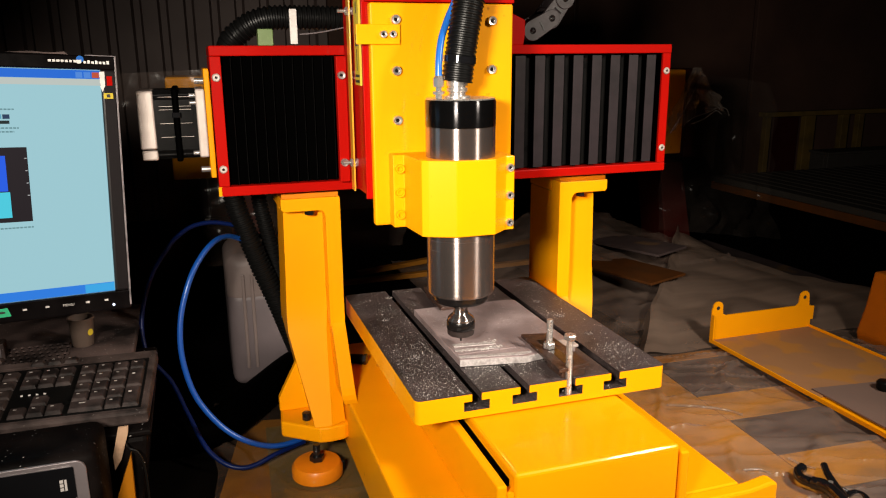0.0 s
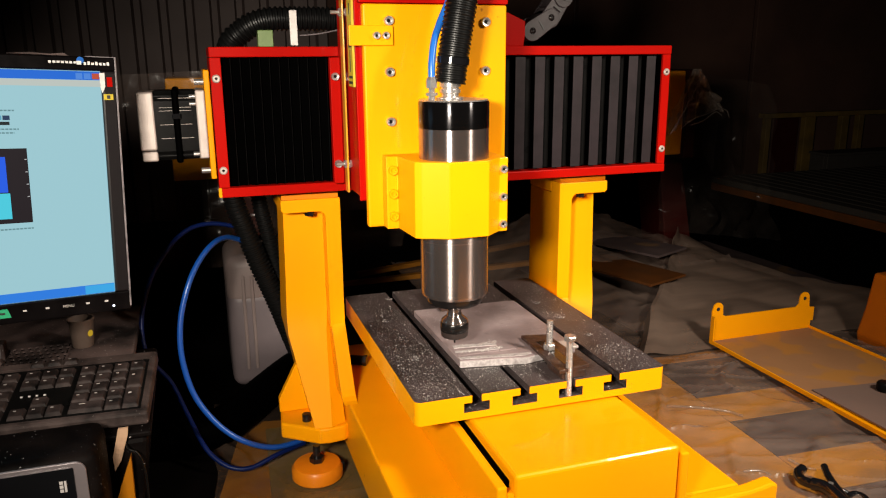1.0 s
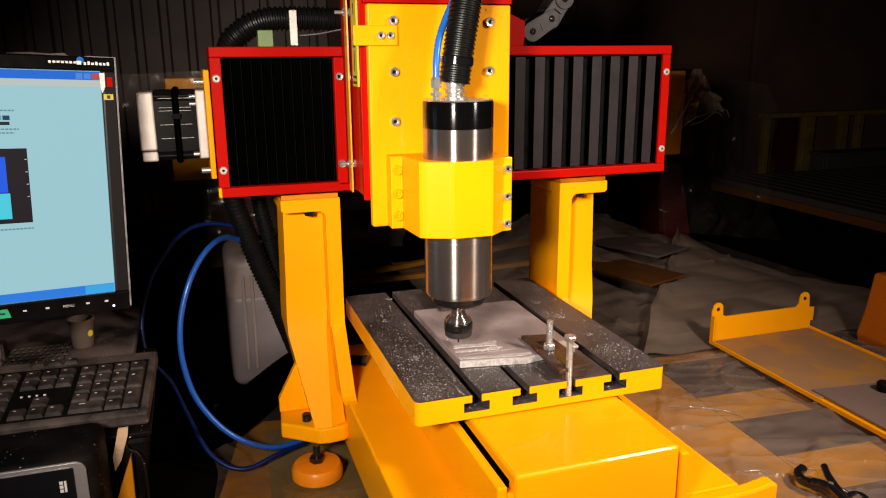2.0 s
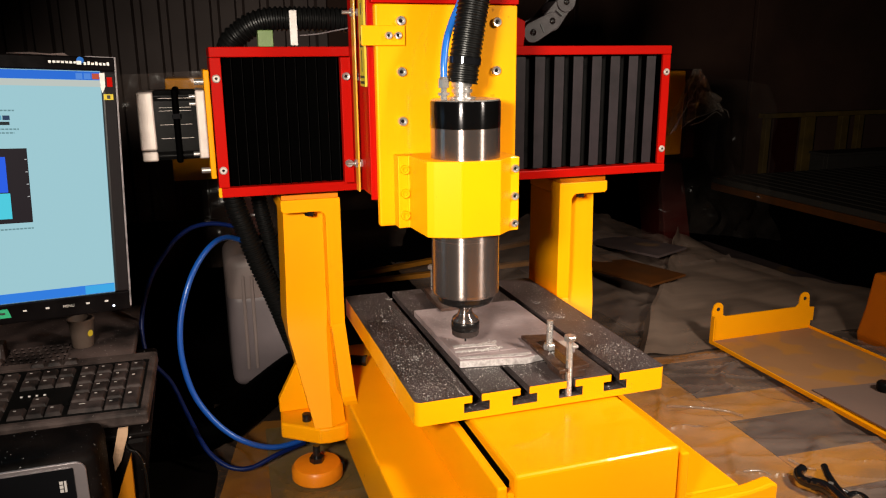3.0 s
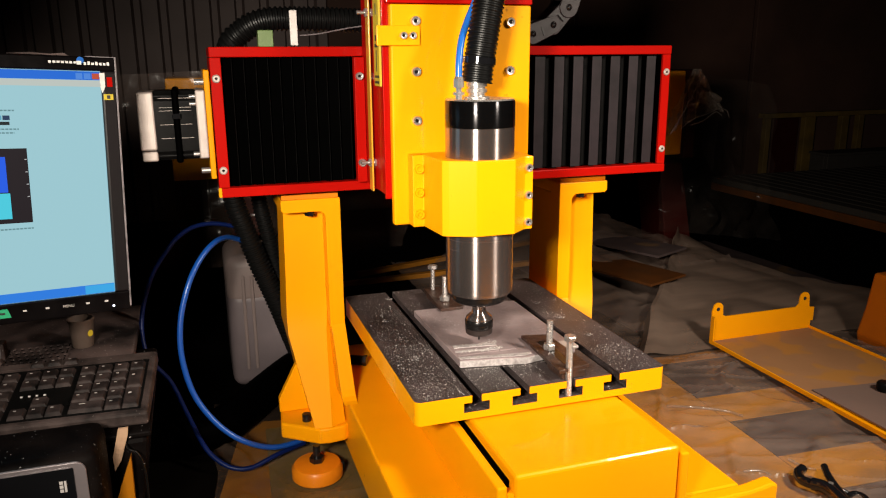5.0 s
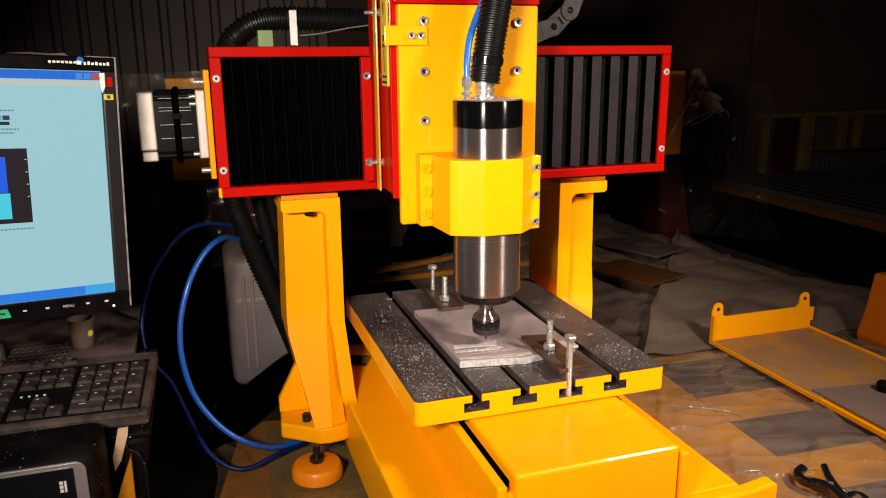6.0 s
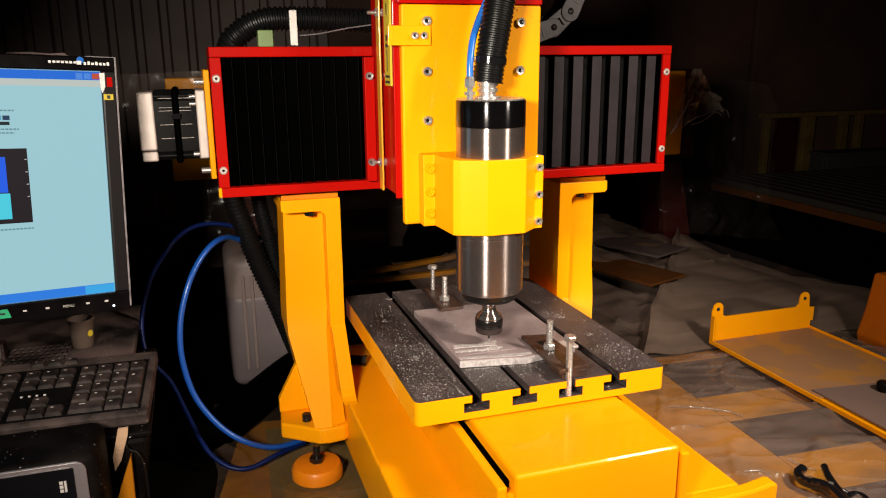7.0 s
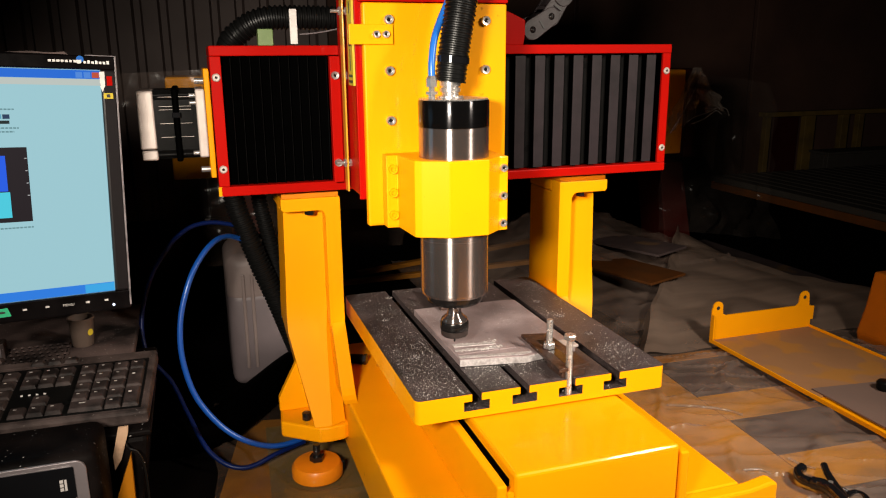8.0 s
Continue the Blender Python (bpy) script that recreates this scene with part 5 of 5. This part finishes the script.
# ---- the computer corner ----
def monitor():
    m = new("monitor")
    m.matrix_world = pose(-0.2797, 0.2000, 0.4371, -1.25, 2.74, 15.09)
    tagged(m, "dusty black computer monitor showing a control program", "monitor")
    w, h = 0.445, 0.2826
    z0, z1 = -h / 2, h / 2
    shell = part("shell", box(-w, 0, 0.012, 0.050, z0, z1, 0.006), BEZEL, m)
    part("bezel_top", box(-w, 0, 0.0, 0.0119, z1 - 0.0146, z1, 0.0015), BEZEL, m)
    part("bezel_bottom", box(-w, 0, 0.0, 0.0119, z0, z0 + 0.0216, 0.0015), BEZEL, m)
    part("bezel_side", box(-0.0152, 0, 0.0, 0.0119, z0 + 0.0217, z1 - 0.0147, 0.0022), LIT_BEZEL, m)
    # thin pale strips: glare along the rim, put into colour
    part("bezel_glare", box(-0.0012, 0.0006, -0.0008, 0.006, z0 + 0.004, z1 + 0.0004, 0.0003), EDGE, m, "pale strip in place of the glare along the bezel's edge")
    part("bezel_glare", box(-0.030, -0.0014, -0.0008, 0.004, z1 - 0.0002, z1 + 0.0005), EDGE, m)
    sx0, sx1, sz0, sz1 = -0.42, -0.0155, z0 + 0.0219, z1 - 0.0149
    part("screen", box(sx0, sx1, 0.0035, 0.0115, sz0, sz1), glowing("screen_face", (0.33, 0.57, 0.63), 1.0), m, "lit pale cyan screen")

    def tile(name, x0, x1, za, zb, colour, k, depth=0.0032):
        part(name, box(x0, x1, depth - 0.0004, depth, za, zb), glowing(name, colour, k), m)
    tile("title_bar", sx0, sx1 - 0.0005, sz1 - 0.0095, sz1 - 0.0005, (0.02, 0.16, 0.72), 0.9)
    tile("menu_bar", sx0, sx1 - 0.0005, sz1 - 0.0165, sz1 - 0.0098, (0.55, 0.60, 0.56), 0.9)
    tile("task_bar", sx0, sx1 - 0.0005, sz0 + 0.0003, sz0 + 0.0105, (0.03, 0.22, 0.80), 0.9)
    tile("tray_area", sx1 - 0.0310, sx1 - 0.0005, sz0 + 0.0008, sz0 + 0.0100, (0.05, 0.42, 0.85), 0.9, 0.0026)
    tile("close_button", sx1 - 0.0085, sx1 - 0.0015, sz1 - 0.0085, sz1 - 0.0025, (0.65, 0.10, 0.05), 0.8, 0.0026)
    tile("window_button", sx1 - 0.0165, sx1 - 0.0100, sz1 - 0.0085, sz1 - 0.0025, (0.10, 0.30, 0.85), 0.8, 0.0026)
    tile("window_button", sx1 - 0.0245, sx1 - 0.0180, sz1 - 0.0085, sz1 - 0.0025, (0.10, 0.30, 0.85), 0.8, 0.0026)
    zc = 0.0455
    tile("preview_panel", sx0 + 0.02, -0.0921, zc - 0.0785, zc, (0.022, 0.016, 0.020), 0.8)
    tile("preview_top", sx0 + 0.02, -0.1126, zc - 0.0455, zc - 0.0085, (0.02, 0.12, 0.85), 0.9, 0.0026)
    tile("preview_bottom", sx0 + 0.02, -0.1110, zc - 0.0735, zc - 0.0465, (0.08, 0.65, 0.80), 0.9, 0.0026)
    tile("button", -0.1114, -0.1050, 0.0747, 0.0793, (0.03, 0.06, 0.13), 0.8)
    tile("button", -0.1300, -0.1124, 0.0747, 0.0793, (0.12, 0.45, 0.62), 0.8)
    tile("button", -0.1300, -0.1055, 0.0696, 0.0730, (0.02, 0.03, 0.03), 0.8)
    for z, a, b in ((0.0837, -0.135, -0.1005), (0.0646, -0.135, -0.0975), (0.0608, -0.135, -0.1019), (zc - 0.0855, -0.13, -0.092)):
        while a < b:
            tile("caption_bar", a, min(a + 0.0028, b), z, z + 0.0015, (0.17, 0.33, 0.36), 0.8)
            a += 0.0036
    for k in range(4):
        tile("tick", -0.0950, -0.0930, zc - 0.012 - 0.013 * k, zc - 0.0112 - 0.013 * k, (0.6, 0.6, 0.6), 0.8, 0.0026)
    # marks on the bezel
    for k in range(7):
        part("maker_mark", box(-0.0318 + 0.0038 * k, -0.0318 + 0.0038 * k + 0.0025, -0.0006, -0.0001, z1 - 0.0086, z1 - (0.0050 if k in (1, 3, 6) else 0.0060)), INK, m)
    part("maker_mark", box(-0.0385, -0.0340, -0.0006, -0.0001, z1 - 0.0086, z1 - 0.0048), INK, m, "white printed bar")
    for k in range(7):
        part("model_mark", box(-0.0655 + 0.0040 * k, -0.0655 + 0.0040 * k + 0.0028, -0.0006, -0.0001, z1 - 0.0076, z1 - 0.0052), INK, m)
    part("logo_dot", lathe([(0, 0.0004), (0.0036, 0.0004)], (-0.0350, 0.0, z1 - 0.0040), (90, 0, 0), 20), BLUE, m)
    part("sticker", box(-0.0140, -0.0045, -0.0006, -0.0001, z1 - 0.0450, z1 - 0.0390), LABEL, m, "small yellow sticker")
    part("sticker_mark", box(-0.0110, -0.0075, -0.0009, -0.0007, z1 - 0.0438, z1 - 0.0402), DARK_INK, m)
    part("sticker", box(-0.0100, -0.0045, -0.0006, -0.0001, z1 - 0.0310, z1 - 0.0210), RED, m, "small red sticker")
    part("torn_label", prism([(-0.0172, z1 - 0.017), (-0.0120, z1 - 0.0162), (-0.0118, z1 - 0.031), (-0.0150, z1 - 0.038), (-0.0165, z1 - 0.033)], "y", -0.0007, -0.0001), WHITE, m, "torn white sticker")
    part("torn_label", prism([(-0.105, z1 + 0.0004), (-0.082, z1 + 0.0024), (-0.064, z1 + 0.0014), (-0.050, z1 + 0.0030), (-0.046, z1 + 0.0002)], "y", -0.0008, 0.0010), DUSTY, m, "torn rim of protective film")
    part("green_label", prism([(-0.1600, z0 + 0.0065), (-0.1210, z0 + 0.0075), (-0.1240, z0 + 0.0170), (-0.1600, z0 + 0.0160)], "y", -0.0006, -0.0001), surface("green_sticker", (0.03, 0.42, 0.20), rough=0.4), m, "bright green sticker")
    for a, b, c in ((-0.1500, -0.1440, 0.0105), (-0.1420, -0.1330, 0.0110), (-0.1315, -0.1265, 0.0112)):
        part("green_label_mark", box(a, b, -0.0009, -0.0007, z0 + c, z0 + c + 0.0022), DARK_INK, m)
    for x in (-0.0260, -0.0455, -0.0860, -0.1080):
        part("button_mark", box(x - 0.0019, x + 0.0019, -0.0006, -0.0001, z0 + 0.0118, z0 + 0.0138), FADED_INK, m)
    txt = bpy.data.curves.new("menu_text", "FONT")
    txt.body, txt.size, txt.extrude, txt.align_x = "MENU", 0.0042, 0.0001, "CENTER"
    txt.materials.append(FADED_INK)
    tob = new("menu_text", txt)
    tob.parent = m
    tob.matrix_basis = pose(-0.0650, -0.0004, z0 + 0.0110, 90, 0, 0)
    part("power_light", lathe([(0, 0.0008), (0.0011, 0.0006), (0.0014, 0)], (-0.0185, 0.0, z0 + 0.0062), (90, 0, 0), 12), glowing("power_led", (0.7, 0.8, 1.0), 3.0), m)
    part("stand_neck", box(-0.26, -0.20, 0.02, 0.045, z0 - 0.096, z0 + 0.05, 0.004), BEZEL, m)


def perforated(x0, y0, px, py, nx, ny, hole, z):
    """A thin sheet with staggered round holes through it."""
    bm = bmesh.new()
    for j in range(ny):
        for i in range(nx):
            cx, cy = x0 + px * (i + (0.5 if j % 2 else 0)), y0 + py * j
            rim = [bm.verts.new((cx + px / 2 * a, cy + py / 2 * b, z)) for a, b in ((1, 0), (1, 1), (0, 1), (-1, 1), (-1, 0), (-1, -1), (0, -1), (1, -1))]
            ring = [bm.verts.new((cx + hole * math.cos(k * math.pi / 4), cy + hole * 1.5 * math.sin(k * math.pi / 4), z)) for k in range(8)]
            deep = [bm.verts.new((v.co.x, v.co.y, z - 0.0020)) for v in ring]
            for k in range(8):
                q = (k + 1) % 8
                bm.faces.new((rim[k], rim[q], ring[q], ring[k])), bm.faces.new((ring[k], ring[q], deep[q], deep[k]))
    return bm


def desk():
    d = thing("computer_rack", "dusty black computer rack with a perforated shelf", "rack", (-0.42, 0.30, 0))
    part("shelf", box(-0.26, 0.1200, -0.030, 0.225, 0.186, 0.1990, 0.003), DUSTY, d)
    # near-black sheet below the vent: shade in the holes put into colour
    well = part("vent_shade", box(-0.12, 0.036, 0.006, 0.074, 0.1992, 0.1996), VINYL, d)
    part("vent_panel", perforated(-0.118, 0.012, 0.0088, 0.0130, 18, 5, 0.0034, 0.2016), DUSTY, well, "perforated vent panel")
    part("cabinet", prism([(-0.26, 0.0), (0.118, 0.0), (0.145, 0.172), (-0.26, 0.172)], "y", -0.185, 0.10, 0.006), CASE, d)
    part("keyboard_tray", box(-0.26, 0.1480, -0.187, -0.0305, 0.1723, 0.1790, 0.002), CASE, d)
    part("wood_edge", prism([(0.1156, 0.1880), (0.1257, 0.1880), (0.1245, 0.1794), (0.1152, 0.1503), (0.1076, 0.1379), (0.1071, 0.1552)], "y", -0.1905, -0.1875), FIBRE, d, "torn pale fibreboard edge")
    part("orange_leg", prism([(0.0662, 0.0), (0.1235, 0.0), (0.1262, 0.1587)], "y", -0.200, -0.1910), MID_ORANGE, d)
    k = thing("computer_unit", "black computer case with a silver-framed disc drive", "computer", (-0.42, 0.14, 0))
    part("case", box(-0.24, 0.1040, -0.110, -0.0300, 0.0, 0.2040, 0.012, seg=4), CASE, k, smooth=True)

    def rounded(x0, x1, z0, z1, q):
        return [(x0, z0), (x1, z0)] + [(x1 - q + q * math.cos(a * math.pi / 16), z1 - q + q * math.sin(a * math.pi / 16)) for a in range(9)] + [(x0, z1)]
    part("drive_frame", prism(rounded(-0.20, 0.0934, 0.10, 0.1990, 0.0105), "y", -0.1132, -0.1101, 0.0008), LILAC, k, "grey anodised drive frame")
    face = part("drive_face", prism(rounded(-0.19, 0.0825, 0.1610, 0.1945, 0.002), "y", -0.1150, -0.1134, 0.0006), GLOSS_BLACK, k)
    part("tray_lip", box(-0.19, 0.0825, -0.1152, -0.1134, 0.1590, 0.1603, 0.0003), LILAC, k)
    for z in (0.1702, 0.1745, 0.1788):
        part("disc_mark", box(0.0690, 0.0722, -0.1156, -0.1151, z, z + 0.0032), FADED_INK, face)
    part("disc_mark", box(0.0732, 0.0752, -0.1156, -0.1151, 0.1702, 0.1820), FADED_INK, face)


def desk_clutter():
    """A thin cable hanging beside the rack and a ribbed plug lying by the vent."""
    c = thing("thin_cable", "thin dusty black cable hanging beside the computer rack", "cable", (-0.29, 0.105, 0.1))
    bm = tube([(-0.300, 0.118, 0.170), (-0.2955, 0.104, 0.1655), (-0.2875, 0.102, 0.1605), (-0.2825, 0.101, 0.1475), (-0.2805, 0.100, 0.126), (-0.281, 0.100, 0.08), (-0.283, 0.10, 0.0)], 0.0012, 10, 8)
    bm.transform(Matrix.Translation((0.29, -0.105, -0.1)))
    part("cable", bm, RUBBER, c, smooth=True)
    p = thing("ribbed_plug", "dusty black plug with pale ribs lying on the shelf", "plug", (-0.468, 0.338, 0.1992))
    part("body", box(-0.020, 0.0135, -0.008, 0.012, 0, 0.024, 0.002), DUSTY, p)
    for k in range(4):
        part("rib", box(-0.010 + 0.0058 * k, -0.0075 + 0.0058 * k, -0.0100, -0.0081, 0.002, 0.0235, 0.0005), EDGE, p)
    part("strain_relief", prism([(-0.002, 0.0), (0.013, 0.0), (0.011, 0.006), (0.0, 0.008)], "y", -0.022, -0.0103, 0.001), DUSTY, p)


def keyboard():
    k = new("keyboard")
    k.matrix_world = pose(-0.2740, 0.1250, 0.1885, 8.0, 0, -3.0)
    tagged(k, "dusty black computer keyboard with grimy keys", "keyboard")
    base = part("base", box(-0.43, 0, 0, 0.140, -0.008, 0.009, 0.0035), KEY_BASE, k)
    part("key_well", box(-0.42, -0.008, 0.008, 0.118, 0.0092, 0.0096), BLACK, k)
    part("function_strip", box(-0.42, -0.0885, 0.1235, 0.136, 0.0092, 0.0100), KEY_BASE, k)

    def key(x, y, w, d, name="key"):
        bm = bmesh.new()
        lo = [bm.verts.new((x + a * w / 2, y + b * d / 2, 0.0097)) for a, b in ((-1, -1), (1, -1), (1, 1), (-1, 1))]
        hi = [bm.verts.new((x + a * (w / 2 - 0.0018), y + b * (d / 2 - 0.0016), 0.0140)) for a, b in ((-1, -1), (1, -1), (1, 1), (-1, 1))]
        bm.faces.new(hi)
        for i in range(4):
            bm.faces.new((lo[i], lo[(i + 1) % 4], hi[(i + 1) % 4], hi[i]))
        bevelled(bm, 0.0007, 1)
        o = part(name, bm, KEYCAP, k)
        part("legend", box(x - w * 0.20, x - w * 0.02, y + d * 0.12, y + d * 0.19, 0.01405, 0.01415), FADED_INK, o)
        return o
    u, v = 0.0186, 0.0200
    rows = [0.0205 + v * r for r in range(5)]
    for c in range(4):
        x = -0.0195 - u * c
        for r, y in enumerate(rows):
            if c == 0 and r in (0, 2):
                key(x, y + v / 2, u - 0.0010, 2 * v - 0.0018)
            elif c == 0 and r in (1, 3):
                continue
            elif r == 0 and c == 2:
                key(x - u / 2, y, 2 * u - 0.0010, v - 0.0018)
            elif r == 0 and c == 3:
                continue
            else:
                key(x, y, u - 0.0010, v - 0.0018)
    for c in range(3):
        x = -0.0985 - u * c
        for r in (3, 4):
            key(x, rows[r], u - 0.0010, v - 0.0018)
        key(x, rows[0], u - 0.0010, v - 0.0018)
        if c == 1:
            key(x, rows[1], u - 0.0010, v - 0.0018)
        key(x, 0.1285, u - 0.0030, 0.011)
    for c in range(13):
        for r in range(5):
            key(-0.1590 - u * c, rows[r], u - 0.0010, v - 0.0018)
    for c in range(4):
        part("crumb", box(-0.116 - 0.008 * c, -0.1135 - 0.008 * c, 0.0565, 0.0580, 0.0098, 0.0110), INK, k)


def cup():
    c = thing("plastic_cup", "dusty translucent plastic cup standing on the shelf", "cup", (-0.3660, 0.3600, 0.1993))
    part("cup_wall", lathe([(0, 0), (0.0125, 0), (0.0133, 0.001), (0.0158, 0.035), (0.0172, 0.037), (0.0172, 0.0395), (0.0150, 0.0395), (0.0123, 0.003), (0, 0.003)], (0, 0, 0), None, 32), CUP, c, smooth=True)
    part("label_patch", lathe([(0, 0.0006), (0.0045, 0.0006)], (0.0112, -0.0098, 0.020), (90, 0, 50), 16), LABEL, c, "yellow round sticker")


film_sheet()
floor_boards()
tray()
pliers()
canister()
air_tubes()
wrapped_machine()
slatted_bed()
wall_frames()
monitor()
desk()
desk_clutter()
keyboard()
cup()


# ---- movement ----
# carriage travel along the gantry, seconds and metres
TRAVEL = [(0.0, 0.0081), (0.5, 0.0048), (0.9, 0.0005), (1.2, -0.0003), (1.5, 0.0004), (2.0, 0.0051), (3.0, 0.0140), (4.5, 0.0278), (6.0, 0.0410),
          (6.5, 0.0460), (6.7, 0.0462), (7.0, 0.0448), (7.2, 0.0424), (7.3, 0.0412), (7.40, 0.0406),
          (7.45, 0.0210), (7.50, 0.0012), (7.6, -0.0006), (7.7, -0.0025), (7.8, -0.0029), (7.9, -0.0018), (8.0, 0.0)]


def chain_pose(s, d):
    """Where a pin lies at the length s along the chain: a straight run, then the bend."""
    r, x0, z0 = 0.084, 0.240, 0.6060
    straight = 0.004 + d / 2
    if s <= straight:
        return x0 + s, z0, 0.0
    a = (s - straight) / r
    return x0 + straight + r * math.sin(a), z0 + r * (1 - math.cos(a)), a


def motions():
    walk(CARRIAGE, [(t, pose(d, 0, 0)) for t, d in TRAVEL])
    n = len(FOLDS)
    for i, f in enumerate(FOLDS):
        walk(f, [(t, pose((i + 0.45) / n * (0.1330 + d), 0, 0)) for t, d in TRAVEL])
    for i, k in enumerate(LINKS):
        rows = []
        for t, d in TRAVEL:
            x, z, a = chain_pose(0.0345 * (i + 1), d)
            x2, z2, a2 = chain_pose(0.0345 * (i + 2), d)
            rows.append((t, pose(x, 0, z, 0, -math.degrees(math.atan2(z2 - z, x2 - x)), 0)))
        walk(k, rows)


motions()
